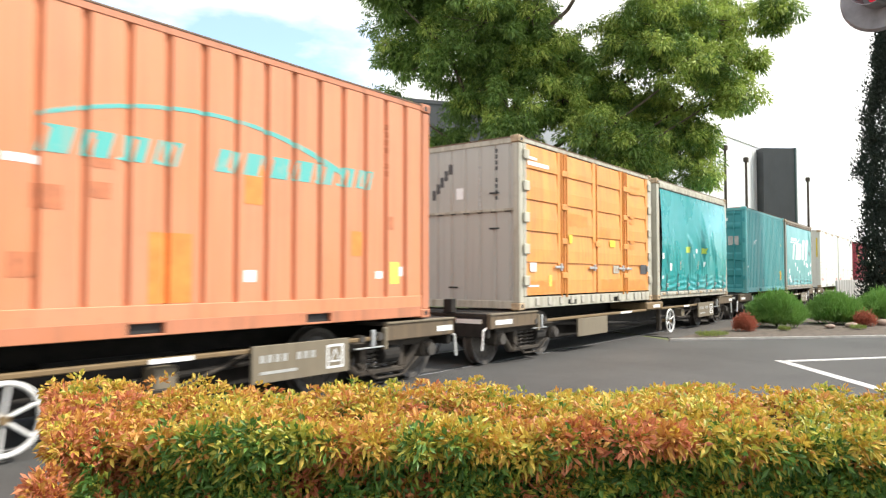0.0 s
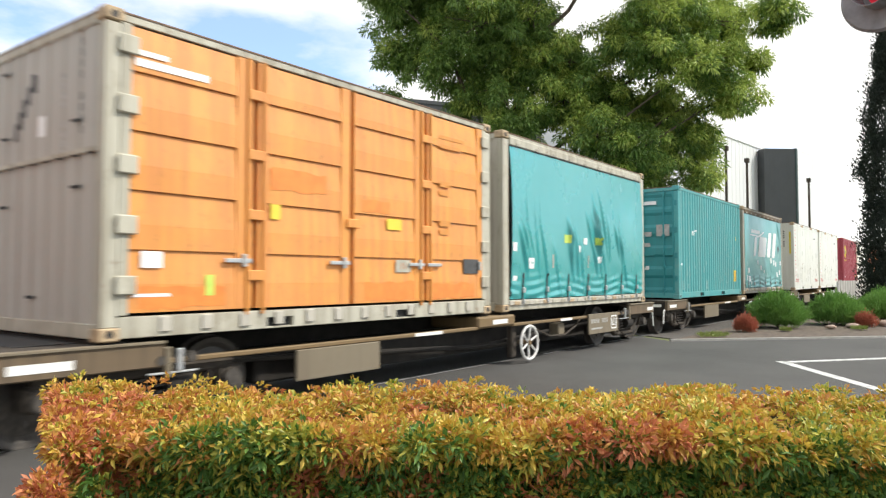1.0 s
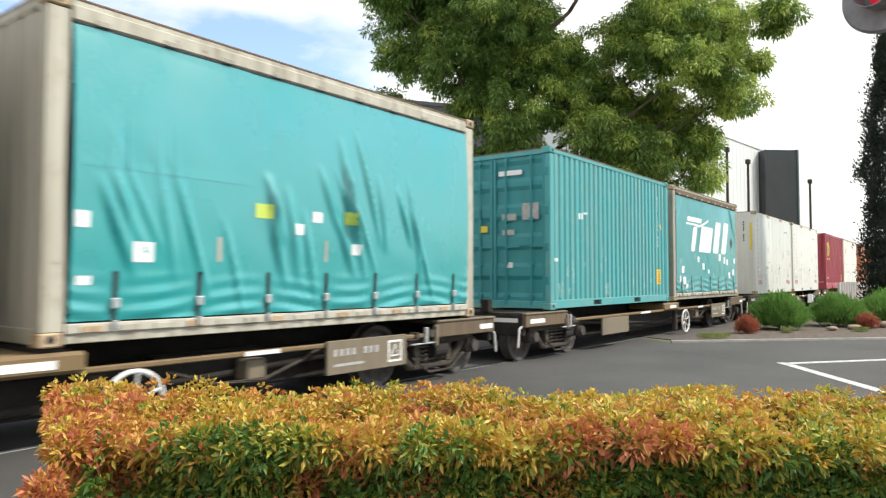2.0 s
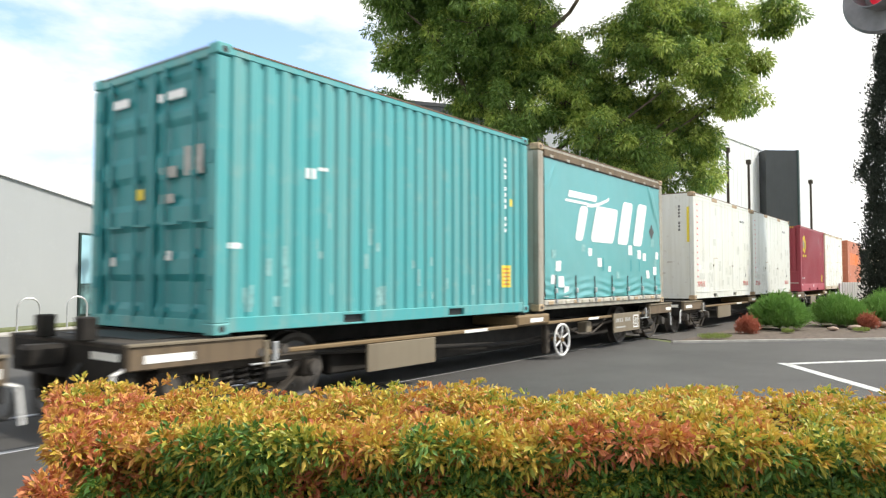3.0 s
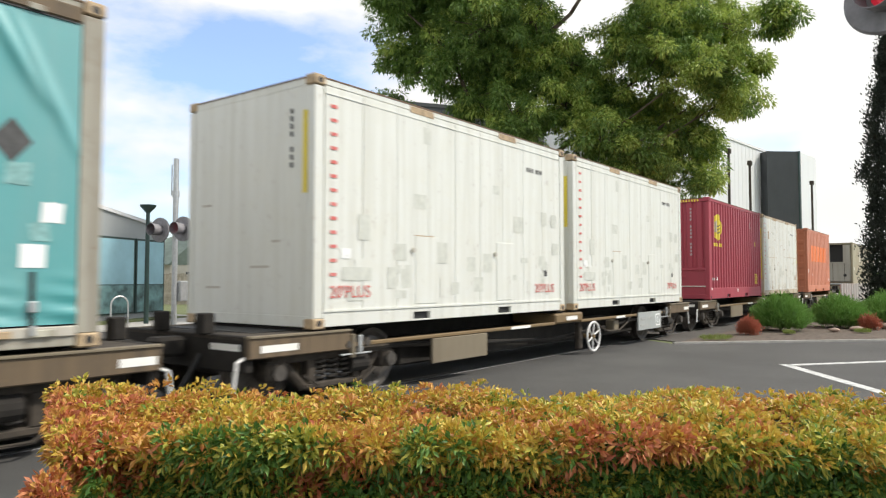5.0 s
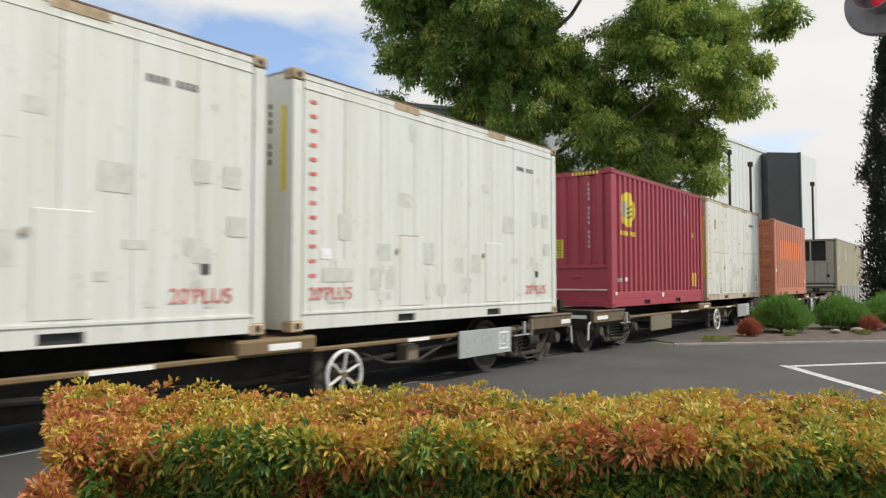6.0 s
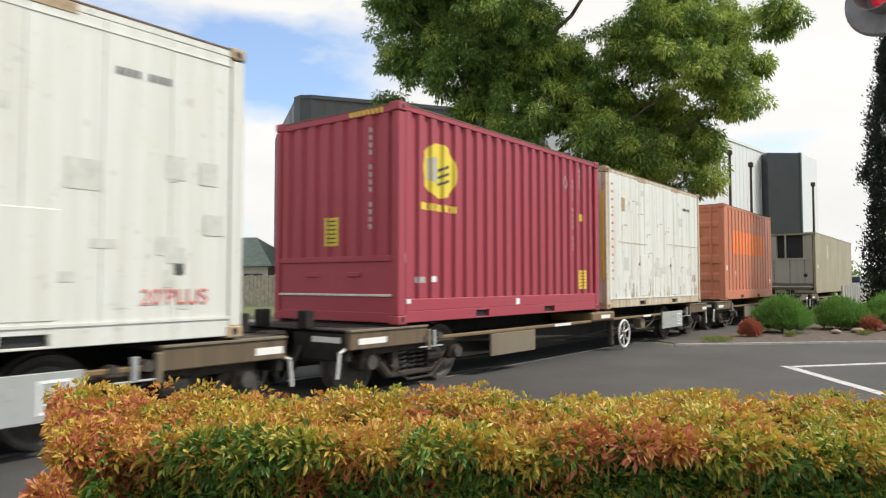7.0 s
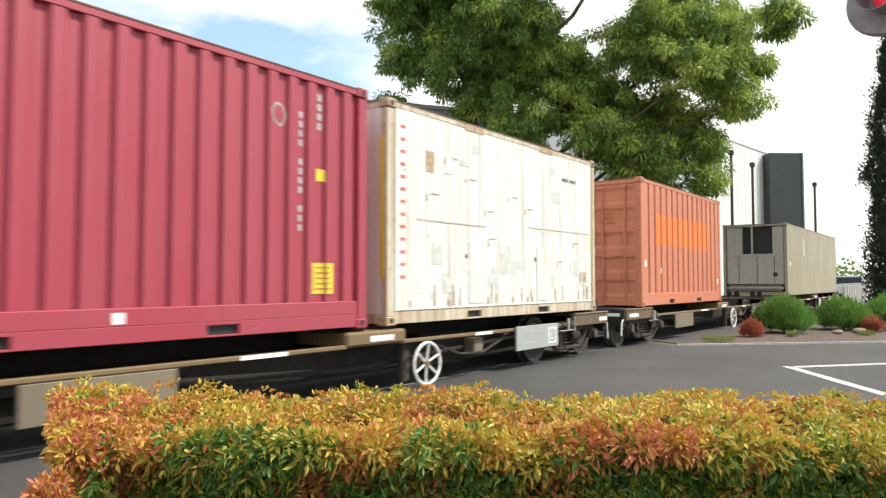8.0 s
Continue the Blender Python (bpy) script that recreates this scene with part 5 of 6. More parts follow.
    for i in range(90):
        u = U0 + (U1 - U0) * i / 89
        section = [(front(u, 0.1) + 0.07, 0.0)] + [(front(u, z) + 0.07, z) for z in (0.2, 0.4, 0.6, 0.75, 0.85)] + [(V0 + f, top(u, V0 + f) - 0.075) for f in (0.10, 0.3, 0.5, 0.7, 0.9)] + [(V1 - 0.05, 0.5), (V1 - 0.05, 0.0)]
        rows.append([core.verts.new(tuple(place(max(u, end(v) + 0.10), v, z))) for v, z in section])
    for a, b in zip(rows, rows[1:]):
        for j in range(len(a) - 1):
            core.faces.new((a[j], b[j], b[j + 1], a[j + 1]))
    part("twig_core", core, "hedge_core", h, "dark filler sheet under the leaves, inner shade in its colour")


hedge()


def spot(x, depth, z):
    """A place by its bearing across the view (tangent), depth and height."""
    return FWD * depth + RGT * (x * depth) + np.array([0, 0, z])


# ---- the large tree beyond the track ----
def big_tree():
    rng = np.random.default_rng(12)
    base = spot(0.1075, 27.0, 0.0)
    t = thing("tree", pose(*base), "tall spreading evergreen tree with drooping fine foliage", "tree")
    # crown lobes: across, height above the ground, radius in metres
    lobes = [(-5.0, 11.9, 0.74), (-4.6, 10.2, 0.96), (-5.1, 8.8, 0.7), (-3.3, 9.7, 1.27), (-3.1, 11.5, 1.31), (-1.5, 10.8, 1.64), (-1.7, 8.5, 1.48), (-2.6, 7.0, 1.05), (-0.3, 9.4, 1.2), (0.4, 11.6, 1.42), (-0.3, 7.2, 1.31), (1.1, 5.7, 1.14), (2.0, 10.5, 1.09), (1.6, 8.2, 1.48), (3.1, 9.0, 1.31), (2.8, 6.6, 1.31), (4.4, 10.8, 1.57), (4.7, 8.2, 1.64), (4.2, 5.8, 1.2), (6.2, 11.4, 1.48), (6.4, 9.3, 1.48), (6.5, 7.3, 1.27), (5.7, 5.6, 1.05), (6.9, 5.2, 0.61), (8.1, 11.6, 1.2), (9.3, 11.2, 0.92), (9.3, 10.0, 0.57), (7.8, 10.2, 0.98), (8.1, 8.5, 0.74), (7.7, 6.9, 0.65)]
    # the crown goes on upward, in one dome
    for _ in range(16):
        a, r = rng.uniform(-1, 1), rng.uniform(1.4, 2.0)
        lobes.append((1.6 + a * 6.2, 12.6 + rng.uniform(0, 5.0) * (1 - a * a), r))
    # inner foliage round the limbs
    for _ in range(26):
        a, b = rng.uniform(-1, 1), rng.uniform(-1, 1)
        lobes.append((2.3 + 4.6 * a, 8.6 + 3.0 * b - 0.2 * abs(a), 1.25))
    lobes += [(8.6, 10.6, 0.9), (7.3, 11.2, 1.1), (8.9, 12.0, 1.0), (7.9, 8.0, 0.95), (7.2, 6.2, 0.9), (8.4, 9.2, 0.8)]
    trunk = bmesh.new()
    spine = [np.array([0.0, 0, -0.2]), np.array([0.1, 0, 3.0]), np.array([-0.1, 0.2, 6.2]), np.array([0.15, 0.3, 9.5]), np.array([0.6, 0.2, 13.5])]
    rad = [0.50, 0.38, 0.30, 0.20, 0.07]
    world3 = lambda p: RGT * p[0] + FWD * p[1] + np.array([0, 0, p[2]])
    for a, b, ra, rb in zip(spine, spine[1:], rad, rad[1:]):
        tube(world3(a), world3(b), ra, rb, 10, trunk)
    P, D, N, S = [], [], [], []
    AX = np.stack([RGT, FWD, np.array([0, 0, 1.0])])
    for i, (x, z, r) in enumerate(lobes):
        depth = (-1.5, 0.4, 1.6, -0.7, 1.0)[i % 5]
        c = np.array([x, depth, z])
        # limb from the trunk to the lobe
        hz = max(2.5, z - abs(x) * 0.6 - 1.6)
        k = min(range(5), key=lambda i: abs(spine[i][2] - hz))
        s = spine[k] + (np.array([0, 0, hz]) - np.array([0, 0, spine[k][2]])) * 0.8
        m = s * 0.45 + c * 0.55 + np.array([0, 0, 0.4])
        m1 = s * 0.7 + c * 0.3 + rng.normal(size=3) * 0.25
        if i < 46 and i % 2 == 0:
            tube(world3(s), world3(m1), 0.11, 0.08, 8, trunk)
            tube(world3(m1), world3(m), 0.08, 0.05, 8, trunk)
            tube(world3(m), world3(c), 0.05, 0.015, 7, trunk)
        # more bright leaf towards the right: the crown's sunlit side put into its colour
        sunlit_share = rng.uniform(0.1, 0.45) + 0.05 * x
        for _ in range(int((28 if i < 46 else 9) * r * r) + 12):
            d = rng.normal(size=3)
            d /= np.linalg.norm(d)
            q = c + d * np.array([r, r * 1.15, r * 0.85]) * rng.uniform(0.3, 1.08)
            if rng.random() < 0.2:
                tube(world3(c + (q - c) * 0.1), world3(q), 0.03, 0.01, 5, trunk, False)
            # one spray of leaves: a flattened pad that hangs at its rim
            size = rng.uniform(0.20, 0.40)
            # upward sprays take the bright leaf more often, light from above as colour
            bright = rng.random() < sunlit_share + 0.3 * d[2]
            nl = int(130 * (size / 0.34) ** 2)
            g = rng.normal(size=(nl, 3))
            g /= np.linalg.norm(g, axis=1, keepdims=True)
            off = g * (rng.random((nl, 1)) ** 0.45) * np.array([size, size, size * 0.8])
            off[:, 2] -= 0.35 * (off[:, 0] ** 2 + off[:, 1] ** 2) / size
            P.append((q + off) @ AX)
            D.append((g * np.array([1, 1, 0.6]) + rng.normal(size=(nl, 3)) * 0.35 + np.array([0, 0, -0.25])) @ AX)
            N.append((g * 0.6 + np.array([0, 0, 0.8]) + rng.normal(size=(nl, 3)) * 0.45) @ AX)
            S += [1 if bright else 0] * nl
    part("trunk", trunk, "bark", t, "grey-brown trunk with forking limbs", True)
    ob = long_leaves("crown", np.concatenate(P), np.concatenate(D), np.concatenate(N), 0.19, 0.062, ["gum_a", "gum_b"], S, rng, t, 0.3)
    tagged(ob, "drooping clumps of small green leaves", kind="stuff")


big_tree()


def cypress():
    rng = np.random.default_rng(7)
    base = spot(0.653, 24.6, 0.0)
    t = thing("cypress_tree", pose(*base), "dark narrow cypress tree with ragged outline", "tree")
    part("trunk", tube((0, 0, 0), (0, 0, 11), 0.5, 0.1, 10), "bark", t)
    pts, dirs = [], []
    for _ in range(1500):
        z = rng.uniform(0.4, 11.5)
        r = (1.15 + 0.2 * n3(z * 0.9, 1, 2)) * min(1, (12.4 - z) / 6.5) * rng.uniform(0.55, 1.08)
        if rng.random() < 0.03:
            r *= 1.28
        a = rng.uniform(0, 2 * math.pi)
        c = np.array([r * math.cos(a), r * math.sin(a), z])
        m = 40
        o = rng.normal(size=(m, 3)) * np.array([0.09, 0.09, 0.16])
        pts.append(c + o)
        dirs.append(np.stack([np.cos(a) * np.ones(m) * 0.5, np.sin(a) * np.ones(m) * 0.5, np.ones(m)], 1) + rng.normal(size=(m, 3)) * 0.5)
    ob = leaves("crown", np.concatenate(pts), np.concatenate(dirs), 0.12, 0.055, ["cypress"], [0] * (1500 * 40), rng, t)
    tagged(ob, "dense dark scale foliage", kind="stuff")


cypress()


def shrub(x, y, w, h, mats, n, label, length=0.16, width=0.012, group="shrubs in the garden bed", seed=1):
    rng = np.random.default_rng(seed)
    s = thing("shrub", pose(x, y, 0.06), label, "shrub", group)
    pts, dirs, sl = [], [], []
    stem = bmesh.new()
    for _ in range(n):
        a, rr = rng.uniform(0, 2 * math.pi), math.sqrt(rng.random())
        f = rng.uniform(0.15, 1.0)
        lump = 1 + 0.25 * n3(math.cos(a) * 2 + seed, math.sin(a) * 2, f * 3)
        px, py = rr * w * 0.5 * math.cos(a) * lump * (0.55 + 0.45 * math.sin(f * 2.6)), rr * w * 0.5 * math.sin(a) * lump * (0.55 + 0.45 * math.sin(f * 2.6))
        pz = f * h * math.sqrt(max(0.05, 1 - 0.75 * rr * rr)) * lump
        m = 9
        o = rng.normal(size=(m, 3)) * 0.05
        pts.append(np.array([px, py, pz]) + o)
        dirs.append(np.array([math.cos(a) * rr * 0.7, math.sin(a) * rr * 0.7, 0.9]) + rng.normal(size=(m, 3)) * 0.45)
        sl += [0] * m
    for i in range(14):
        a = i * 0.45
        tube((0, 0, 0), (w * 0.3 * math.cos(a), w * 0.3 * math.sin(a), h * 0.6), 0.02, 0.008, 5, stem)
    tagged(part("stem_clump", stem, "bark", s), "", kind="stuff")
    ob = leaves("foliage", np.concatenate(pts), np.concatenate(dirs), length, width, mats, sl, rng, s)
    tagged(ob, "dense fine leaves", kind="stuff")


shrub(20.93, 4.21, 1.3, 0.86, ["shrub"], 1500, "bushy bright green needle-leaved shrub in the mulch bed", seed=2, width=0.02)
shrub(23.3, 3.08, 1.35, 0.80, ["shrub"], 1400, "bushy bright green needle-leaved shrub in the mulch bed", seed=3, width=0.02)
shrub(25.2, 2.04, 1.9, 0.85, ["shrub"], 1400, "bushy bright green needle-leaved shrub in the mulch bed", seed=4, width=0.02)
shrub(18.9, 4.54, 0.44, 0.36, ["shrub_red"], 420, "small rounded russet-red shrub at the kerb", 0.07, 0.02, seed=5)
shrub(22.74, 2.29, 0.42, 0.32, ["shrub_red"], 300, "small russet-red shrub among low plants", 0.07, 0.02, seed=6)
shrub(25.05, 1.19, 1.2, 0.25, ["shrub_red"], 300, "low russet and green ground plants", 0.07, 0.02, seed=8)


def tufts(name, spots, mats, n, length, label, seed):
    rng = np.random.default_rng(seed)
    pts = []
    for x, y, r in spots:
        a, q = rng.uniform(0, 6.28, n), np.sqrt(rng.random(n)) * r
        pts.append(np.stack([x + q * np.cos(a), y + q * np.sin(a) * 0.6, np.full(n, 0.0)], 1))
    pts = np.concatenate(pts)
    pts[:, 2] = 0.06
    ob = leaves(name, pts, rng.normal(size=pts.shape) * 0.5 + np.array([0, 0, 1]), length, 0.012, mats, [0] * len(pts), rng)
    return tagged(ob, label, "grass", "", "stuff")


tufts("grass_tuft", [(16.87, 4.78, 0.55), (19.6, 3.75, 0.2), (21.3, 2.3, 0.3)], ["grass"], 500, 0.10, "short yellow-green grass at the kerb", 3)
rng_s = random.Random(4)
for i in range(4):
    s = bmesh.new()
    bmesh.ops.create_icosphere(s, subdivisions=2, radius=1)
    w = rng_s.uniform(0.12, 0.45)
    for v in s.verts:
        v.co = Vector((v.co.x * w, v.co.y * w * 0.7, v.co.z * w * 0.28)) * (1 + 0.25 * noise.noise(v.co * 1.7 + Vector((i, 0, 0))))
    ob = solo("garden_stone", s, "paver", "flat pinkish stone lying in the mulch", "stone", "", "stones in the garden bed", True)
    ob.location = (21.28 + i * 0.75, 3.08 - i * 0.45 + rng_s.uniform(-0.15, 0.15), 0.09)


# ---- white fence and parked vehicles far along the track ----
def white_fence():
    f = thing("panel_fence", pose(39.0, 5.05, 0, 0, 0, -13.5), "low white fence of wavy sheet panels", "fence")
    w = wave(0.30, 0.15, 0.05, 0.05)
    for i in range(7):
        b = skin(lambda x, z: -w(x), 0, 0, 0.05, 1.25, 1, 1, xs=wave_xs(i * 1.5, i * 1.5 + 1.46, 0.30, 0.15, 0.05))
        bmesh.ops.solidify(b, geom=b.faces[:], thickness=0.03)
        part("fence_panel", b, "white_metal", f)
        part("fence_post", box(i * 1.5 - 0.05, i * 1.5 + 0.02, 0.0, 0.08, 0, 1.2, 0.01), "galv", f)


white_fence()


def parked_car(x, y, rz, mat, label, van=False):
    c = thing("parked_car", pose(x, y, 0, 0, 0, rz), label, "car", "parked cars beyond the fence")
    h = 1.95 if van else 1.45
    prof = [(0.0, 0.35), (0.0, 0.85), (0.7, 0.95), (1.3, h), (4.1, h), (4.5, 0.95), (4.55, 0.35)]
    bm = bmesh.new()
    lo = [bm.verts.new((px, -0.86 if pz < 1 else -0.72, pz)) for px, pz in prof]
    hi = [bm.verts.new((px, 0.86 if pz < 1 else 0.72, pz)) for px, pz in prof]
    bm.faces.new(lo)
    bm.faces.new(list(reversed(hi)))
    for i in range(len(prof)):
        j = (i + 1) % len(prof)
        bm.faces.new((lo[i], hi[i], hi[j], lo[j]))
    bmesh.ops.bevel(bm, geom=bm.edges[:], offset=0.07, segments=2, affect="EDGES")
    part("body", bm, mat, c)
    for y in (-0.80, 0.77):
        part("side_window", box(1.45, 3.95, y, y + 0.03, 1.0, h - 0.12, 0.0), "dark_glass", c)
    part("windscreen", box(1.0, 1.03, -0.6, 0.6, 1.0, h - 0.2), "dark_glass", c)
    for wx in (0.9, 3.6):
        for wy in (-0.88, 0.70):
            part("wheel", tube((wx, wy, 0.32), (wx, wy + 0.18, 0.32), 0.32, 0.32, 16), "black", c)


parked_car(72, 6.4, 80, "car_white", "white van parked behind the fence", True)
parked_car(78, 4.6, 75, "car_blue", "blue-grey car parked behind the fence")
parked_car(84, 8.2, 85, "car_blue", "blue-grey car parked behind the fence", True)


# ---- buildings ----
def wall_box(p, q, depth, z0, z1):
    """A block along the plan line p to q, going back by depth to its left."""
    p, q = Vector(p), Vector(q)
    d = (q - p).normalized()
    n = Vector((-d.y, d.x)) * depth
    return prism([tuple(p), tuple(q), tuple(q + n), tuple(p + n)], z0, z1)


def ribbed(p, q, z0, z1, pitch, mat, parent, name="cladding_rib"):
    """Standing seams on a wall, in one sheet of cladding."""
    p, q = Vector(p), Vector(q)
    d = (q - p).normalized()
    n = Vector((d.y, -d.x))
    bm = bmesh.new()
    k = int((q - p).length / pitch)
    for i in range(k):
        a = p + d * (i * pitch)
        b = a + d * pitch * 0.5
        prism([tuple(a), tuple(b), tuple(b + n * 0.02), tuple(a + n * 0.02)], z0, z1, bm)
    return part(name, bm, mat, parent)


def warehouse():
    w = thing("warehouse", pose(0, 0, 0), "large white and charcoal clad warehouse with a tall box tower", "building")
    a, b = (60.2, 22.6), (93.5, 18.8)
    part("white_wall", wall_box(a, b, 30, 0, 16.75), "bld_white", w, "white ribbed metal cladding")
    ribbed(a, b, 0.2, 16.5, 1.1, "bld_white", w)
    part("parapet", wall_box((a[0], a[1] - 0.12), (b[0], b[1] - 0.12), 0.4, 16.6, 16.9), "bld_white", w)
    part("tower", wall_box((86.6, 18.47), (89.1, 15.62), 9, 0, 16.3), "bld_dark", w, "charcoal box tower")
    part("tower_side", wall_box((89.12, 15.57), (95.2, 14.79), 4, 0, 16.27), "bld_white", w, "pale side of the tower")
    part("tower_corner", wall_box((89.0, 15.52), (89.3, 15.44), 0.4, 0, 16.35), "green_post", w)


warehouse()


def dark_hall():
    w = thing("dark_hall", pose(0, 0, 0), "charcoal clad hall with a rounded parapet behind the tree", "building")
    a, b = Vector((29.87, 34.53)), Vector((44.69, 24.53))
    d = (b - a).normalized()
    n = Vector((-d.y, d.x))
    pts = [a + d * 0.0 + n * 1.0, a + d * 0.3 + n * 0.3, a + d * 1.0, b, b + n * 14, a + n * 14]
    part("wall", prism([tuple(v) for v in pts], 0, 13.3), "bld_dark", w, "charcoal cladding")
    part("parapet", prism([tuple(v - n * 0.06) for v in pts[:4]] + [tuple(b + n * 0.3), tuple(a + d * 1.1 + n * 0.3)], 13.3, 13.55), "bld_dark", w)
    ribbed(a + d * 1.0, b, 0.2, 13.2, 0.9, "bld_dark", w)


dark_hall()
for x, dep, h in ((0.4057, 62.7, 12.9), (0.4357, 66.9, 12.5), (0.524, 76.3, 11.9)):
    p = spot(x, dep, 0)
    pole = thing("light_pole", pose(*p), "thin grey steel light pole with a small lamp head", "light pole", "light poles by the warehouse")
    part("post", tube((0, 0, 0), (0, 0, h), 0.13, 0.11, 10), "bogie", pole)
    part("lamp_head", box(-0.25, 0.25, -0.2, 0.2, h - 0.1, h + 0.35, 0.05), "bogie", pole)


def grey_shop():
    """The pale building across the road, with framed mural panels."""
    s = thing("shop_building", pose(0, 0, 0), "pale grey rendered building with framed blue mural panels", "building")
    a, b = Vector((2.32, 18.78)), Vector((14.69, 24.23))
    d = (b - a).normalized()
    n = Vector((d.y, -d.x))          # towards the road
    back = -n * 12
    wall = bmesh.new()
    za, zb = 5.12, 3.33
    pts = [a, b, b + back, a + back]
    lo = [wall.verts.new((*v, 0)) for v in pts]
    hi = [wall.verts.new((*v, z)) for v, z in zip(pts, (za, zb, zb, za))]
    for i in range(4):
        j = (i + 1) % 4
        wall.faces.new((lo[i], lo[j], hi[j], hi[i]))
    wall.faces.new(hi)
    bmesh.ops.recalc_face_normals(wall, faces=wall.faces)
    part("wall", wall, "bld_grey", s)
    cap = bmesh.new()
    q = [a + n * 0.08, b + n * 0.08, b - n * 0.25, a - n * 0.25]
    l2 = [cap.verts.new((*v, z - 0.03)) for v, z in zip(q, (za, zb, zb, za))]
    h2 = [cap.verts.new((*v, z + 0.09)) for v, z in zip(q, (za, zb, zb, za))]
    cap.faces.new(h2)
    cap.faces.new(list(reversed(l2)))
    for i in range(4):
        j = (i + 1) % 4
        cap.faces.new((l2[i], l2[j], h2[j], h2[i]))
    part("roof_capping", cap, "bld_white", s)
    lng = (b - a).length

    def along(u0, u1, z0, z1, proud, mat, name, label=""):
        p, q = a + d * u0 + n * 0.003, a + d * u1 + n * 0.003
        return part(name, prism([tuple(p), tuple(q), tuple(q + n * proud), tuple(p + n * proud)], z0, z1), mat, s, label)
    u = lng - 4.35
    for u0, u1 in ((u, u + 2.6), (u + 2.66, lng - 0.08)):
        along(u0, u1, 0.25, 2.88, 0.05, "green_post", "mural_frame", "dark blue-green frame")
        along(u0 + 0.07, u1 - 0.07, 1.27, 2.81, 0.06, "mural_sky", "mural_panel", "pale blue mural panel")
        along(u0 + 0.07, u1 - 0.07, 0.3, 1.24, 0.06, "mural_low", "mural_panel", "blue-green painted landscape panel")
    p = a + d * (lng - 6.4) - n * 2.0
    part("roof_vent", tube((*p, 3.9), (*p, 4.8), 0.16, 0.16, 14), "galv", s)
    part("roof_vent_cap", tube((*p, 4.8), (*p, 4.9), 0.2, 0.2, 14), "galv", s)
    for i in range(3):
        e = a + d * (lng - 7.6 + i * 1.75) + n * 1.3
        hoop = thing("bike_hoop", pose(e.x, e.y, 0.03), "bent stainless bicycle hoop on the footpath", "bike rack", "bicycle hoops")
        pts = [(-0.28, 0, 0), (-0.28, 0, 0.6)] + [(-0.28 * math.cos(k / 8 * math.pi), 0, 0.6 + 0.28 * math.sin(k / 8 * math.pi)) for k in range(1, 8)] + [(0.28, 0, 0.6), (0.28, 0, 0)]
        part("hoop_tube", path_tube(pts, 0.028, 8), "galv", hoop)
    g0, g1 = a + n * 0.1, b + n * 0.1
    prism_g = prism([tuple(g0), tuple(g1), tuple(g1 + n * 0.9), tuple(g0 + n * 0.9)], 0.0, 0.08)
    solo("grass_strip", prism_g, "lawn", "narrow strip of green grass along the wall", "grass", "structure")


grey_shop()


def crossing_signal(x, y, rz, lit):
    s = thing("crossing_signal", pose(x, y, 0, 0, 0, rz), "railway crossing light mast with hooded red lamps", "crossing signal", "crossing signals")
    part("mast", tube((0, 0, 0), (0, 0, 4.4), 0.065, 0.065, 14), "galv", s, "galvanised steel mast")
    part("mast_clip", tube((0, 0, 3.45), (0, 0, 3.6), 0.085, 0.085, 14), "galv", s)
    part("bell_arm", path_tube([(0, 0, 4.25), (-0.14, 0, 4.25), (-0.14, 0, 3.5), (0, 0, 3.5)], 0.015, 6), "galv", s)
    part("cross_arm", box(-0.5, 0.5, -0.06, 0.06, 2.60, 2.70, 0.01), "signal_back", s)
    for x0 in (-0.38, 0.38):
        disc = part("target_disc", lathe([(0.0, -0.02), (0.30, -0.02), (0.30, 0.02), (0.0, 0.02)], (x0, -0.12, 2.65), (0, -1, 0), 28), "signal_back", s, "dark round backing disc")
        part("hood", lathe([(0.13, 0.0), (0.15, 0.28), (0.145, 0.28), (0.125, 0.0)], (x0, -0.14, 2.65), (0, -1, 0.0), 20), "signal_back", disc)
        part("lens", lathe([(0.0, 0.03), (0.08, 0.02), (0.12, 0.0)], (x0, -0.15, 2.65), (0, -1, 0), 20), "red_lamp" if (lit > 0) == (x0 > 0) else "red_lens_off", disc, "red glass lens")
    part("relay_box", box(-0.16, 0.16, 0.05, 0.3, 0.9, 1.4, 0.02), "galv", s)
    return s


def near_signal():
    """Only the rim of a lamp disc hangs into the view from a mast beside the camera."""
    s = thing("crossing_signal", pose(6.45, -0.02, 0), "railway crossing light mast with a large grey target disc", "crossing signal", "crossing signals")
    part("mast", tube((0, 0, 0), (0, 0, 4.4), 0.065, 0.065, 14), "galv", s)
    face = Vector((-0.97, 0.25, 0.0))
    side = Vector((-0.25, -0.97, 0))
    for k in (-1, 1):
        c = Vector((-0.1, 0.50, 3.63)) if k < 0 else Vector((-0.3, -0.46, 3.63))
        disc = part("target_disc", lathe([(0.0, -0.02), (0.28, -0.02), (0.30, 0.0), (0.28, 0.025), (0.0, 0.025)], c, face, 36), "signal_back", s, "grey-black round target disc")
        part("hood", lathe([(0.13, 0.0), (0.15, 0.22), (0.145, 0.22), (0.125, 0.0)], c + face * 0.03, face, 20), "signal_back", disc)
        part("lens", lathe([(0.0, 0.03), (0.06, 0.02), (0.09, 0.0)], c + face * 0.03, face, 20), "red_lamp" if k < 0 else "red_lens_off", disc, "red glass lens")
    part("cross_arm", tube((-0.14, 0.54, 3.63), (-0.14, -0.56, 3.63), 0.03, 0.03, 8), "galv", s)


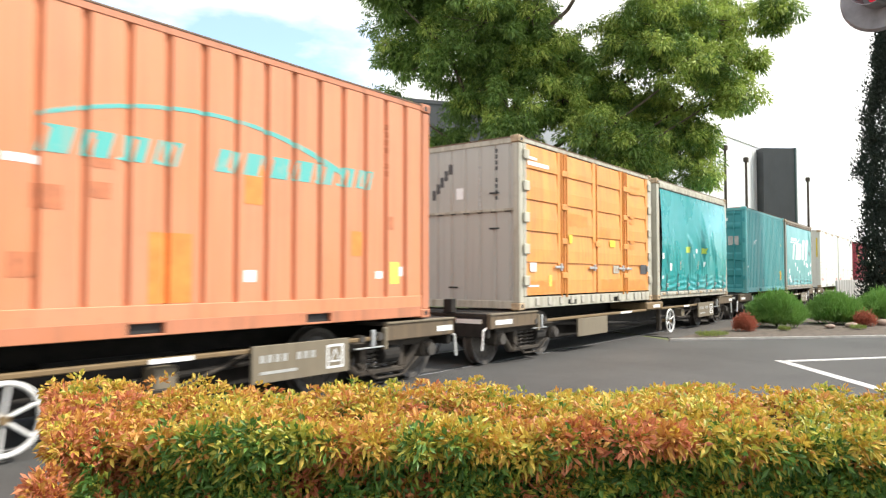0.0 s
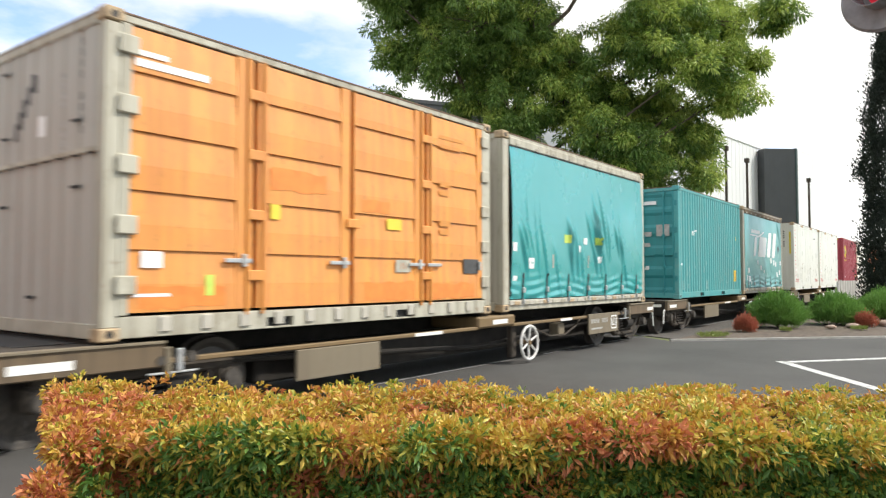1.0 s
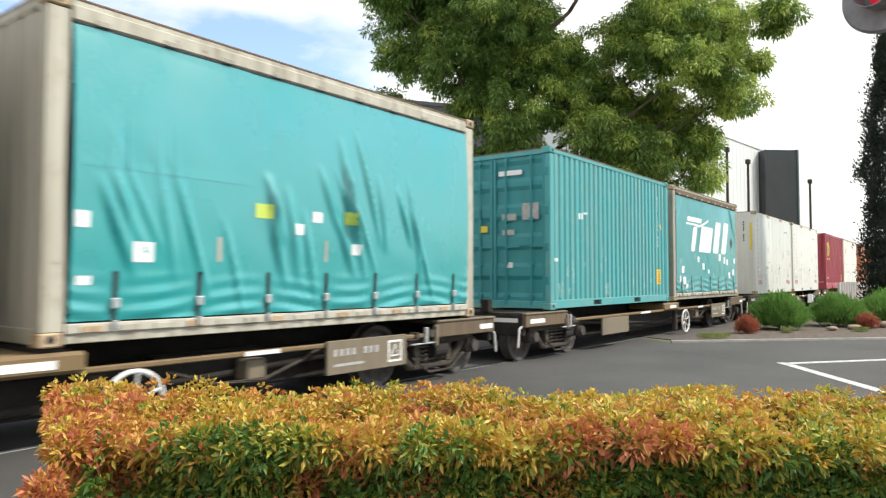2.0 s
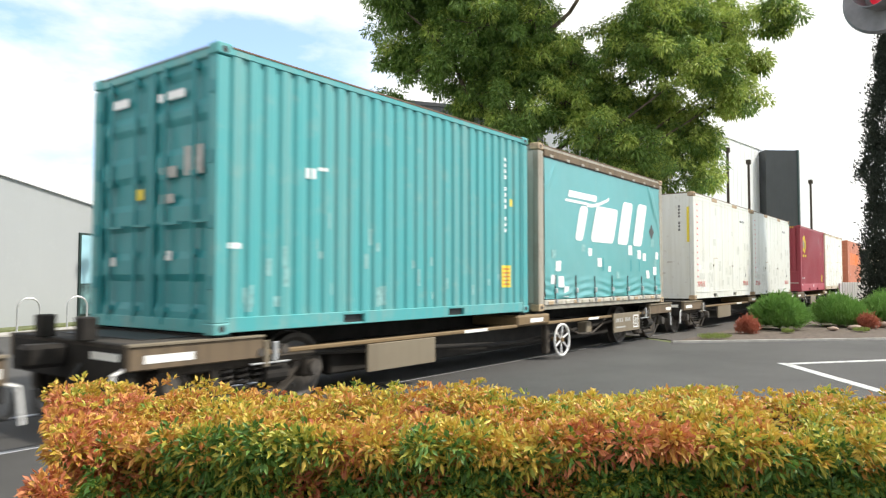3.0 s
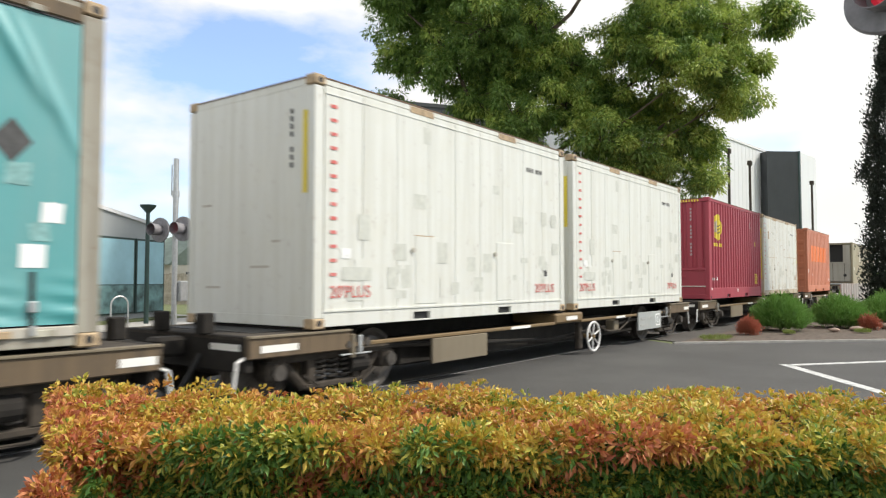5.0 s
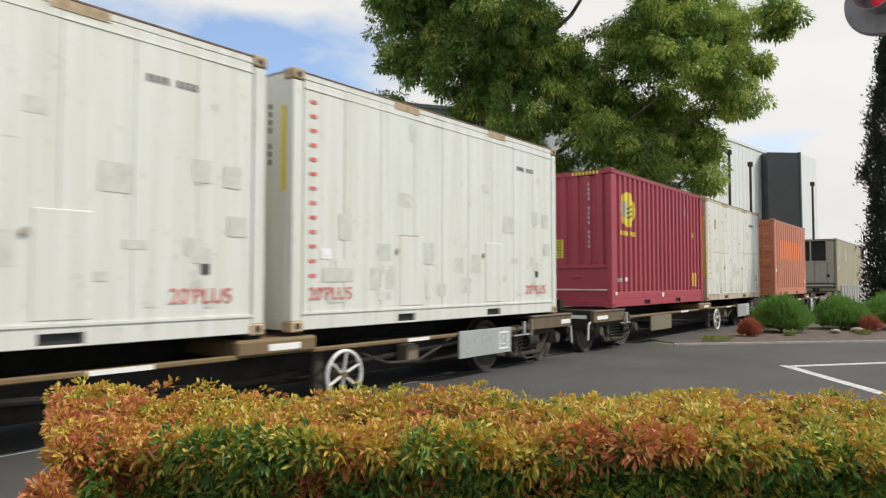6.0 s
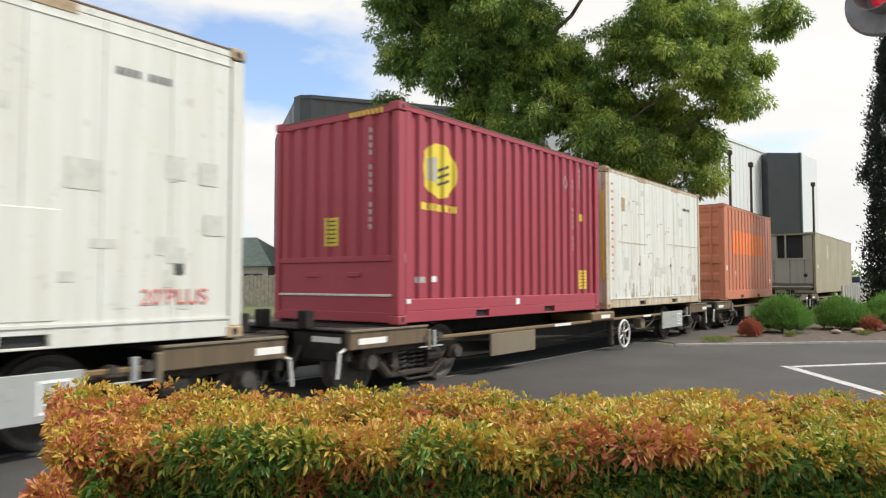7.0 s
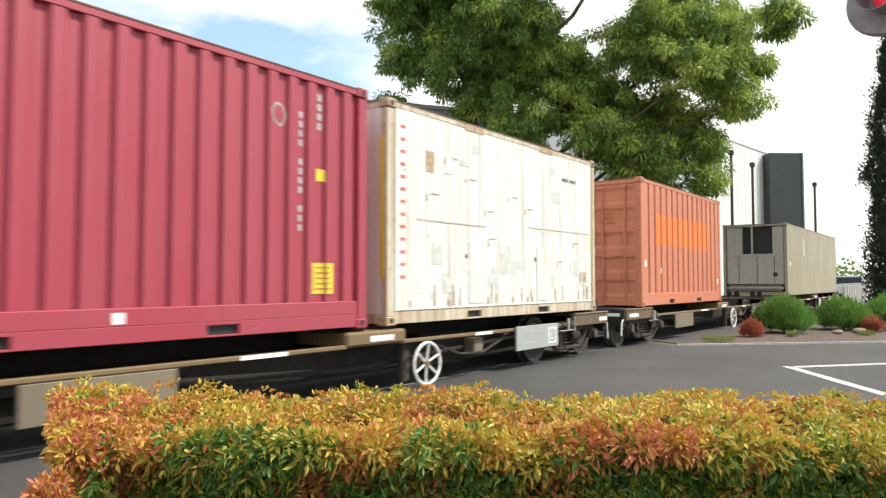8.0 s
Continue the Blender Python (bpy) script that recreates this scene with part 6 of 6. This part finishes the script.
crossing_signal(9.69, 15.53, -78, 1)
near_signal()
lamp_p = spot(-0.4288, 22.3, 0)
lamp = thing("street_lamp", pose(*lamp_p), "dark green street lamp post with a wedge-shaped head", "street lamp")
part("post", tube((0, 0, 0), (0, 0, 3.6), 0.075, 0.06, 12), "green_post", lamp)
part("lamp_head", lathe([(0.05, 0.0), (0.24, 0.22), (0.25, 0.27), (0.0, 0.28)], (0, 0, 3.55), (0, 0, 1), 16), "green_post", lamp)


# ---- houses, fence and far trees beyond the crossing ----
def house(x, y, rz, label):
    h = thing("house", pose(x, y, 0, 0, 0, rz), label, "house", "far houses")
    part("wall", box(-6, 6, -4, 4, 0, 2.6), "house", h)
    roof = bmesh.new()
    vs = [roof.verts.new(v) for v in ((-6.5, -4.5, 2.55), (6.5, -4.5, 2.55), (6.5, 4.5, 2.55), (-6.5, 4.5, 2.55), (-3.5, 0, 4.9), (3.5, 0, 4.9))]
    for f in ((0, 1, 5, 4), (2, 3, 4, 5), (1, 2, 5), (3, 0, 4), (3, 2, 1, 0)):
        roof.faces.new([vs[i] for i in f])
    part("roof", roof, "roof_green", h, "grey-green hipped roof")
    gable = bmesh.new()
    vs = [gable.verts.new(v) for v in ((-1, -5.2, 2.5), (3.2, -5.2, 2.5), (1.1, -5.2, 4.3), (-1, -1, 2.5), (3.2, -1, 2.5), (1.1, -1, 4.3))]
    for f in ((0, 1, 2), (0, 2, 5, 3), (1, 4, 5, 2), (3, 5, 4)):
        gable.faces.new([vs[i] for i in f])
    part("gable", gable, "roof_green", h)
    part("gable_front", box(-0.8, 3.0, -5.15, -4.0, 0, 2.5), "house", h)
    for wx in (-4.5, 0.4, 4.2):
        part("window", box(wx, wx + 1.4, -4.05 if wx != 0.4 else -5.2, -3.9 if wx != 0.4 else -5.1, 0.9, 2.0), "dark_glass", h)


house(*(FWD * 55.4 + RGT * (-0.334 * 55.4))[:2], -60, "low cream house with a grey-green roof")
house(*(FWD * 66.8 + RGT * (-0.427 * 66.8))[:2], -50, "low cream house with a grey-green roof")
fence = thing("paling_fence", pose(*(FWD * 40.5 + RGT * (-16.5)), 0, 0, YAW - 90), "weathered grey-brown timber paling fence", "fence")
for i in range(60):
    part("paling", box(i * 0.22, i * 0.22 + 0.2, 0, 0.03, 0, 1.75 + 0.03 * (i % 3), 0.0), "fence", fence)
part("fence_rail", box(0, 13.2, 0.03, 0.09, 1.3, 1.4), "fence", fence)


def far_wood():
    rng = np.random.default_rng(31)
    pts, dirs = [], []
    for k in range(90):
        x = -1.0 + 2.3 * k / 89
        p = spot(x, rng.uniform(150, 210), 0)
        r, h = rng.uniform(4, 7), rng.uniform(5, 8.5)
        m = 90
        o = rng.normal(size=(m, 3)) * np.array([r * 0.5, r * 0.5, h * 0.25]) + np.array([0, 0, h * 0.5])
        o[:, 2] = np.abs(o[:, 2])
        pts.append(p + o)
        dirs.append(rng.normal(size=(m, 3)))
    ob = leaves("far_trees", np.concatenate(pts), np.concatenate(dirs), 1.3, 0.85, ["gum_a"], [0] * (90 * 90), rng)
    tagged(ob, "distant line of dark green trees", "trees", "", "stuff")


far_wood()


# ---- what moves ----
def motions():
    times = [i * 0.5 for i in range(17)]
    for ob, x, z in TRAIN:
        walk(ob, [(t, pose(x - run(t), TRACK_Y, z)) for t in times])
        turning = [s for s in ob.children_recursive if s.name.split(".")[0] == "wheelset"]
        steps = [i / 15 for i in range(121)]
        for s in turning:
            c = s.location.copy()
            walk(s, [(t, pose(c.x, c.y, c.z, 0, -math.degrees(run(t) / WHEEL_R), 0)) for t in steps])


motions()
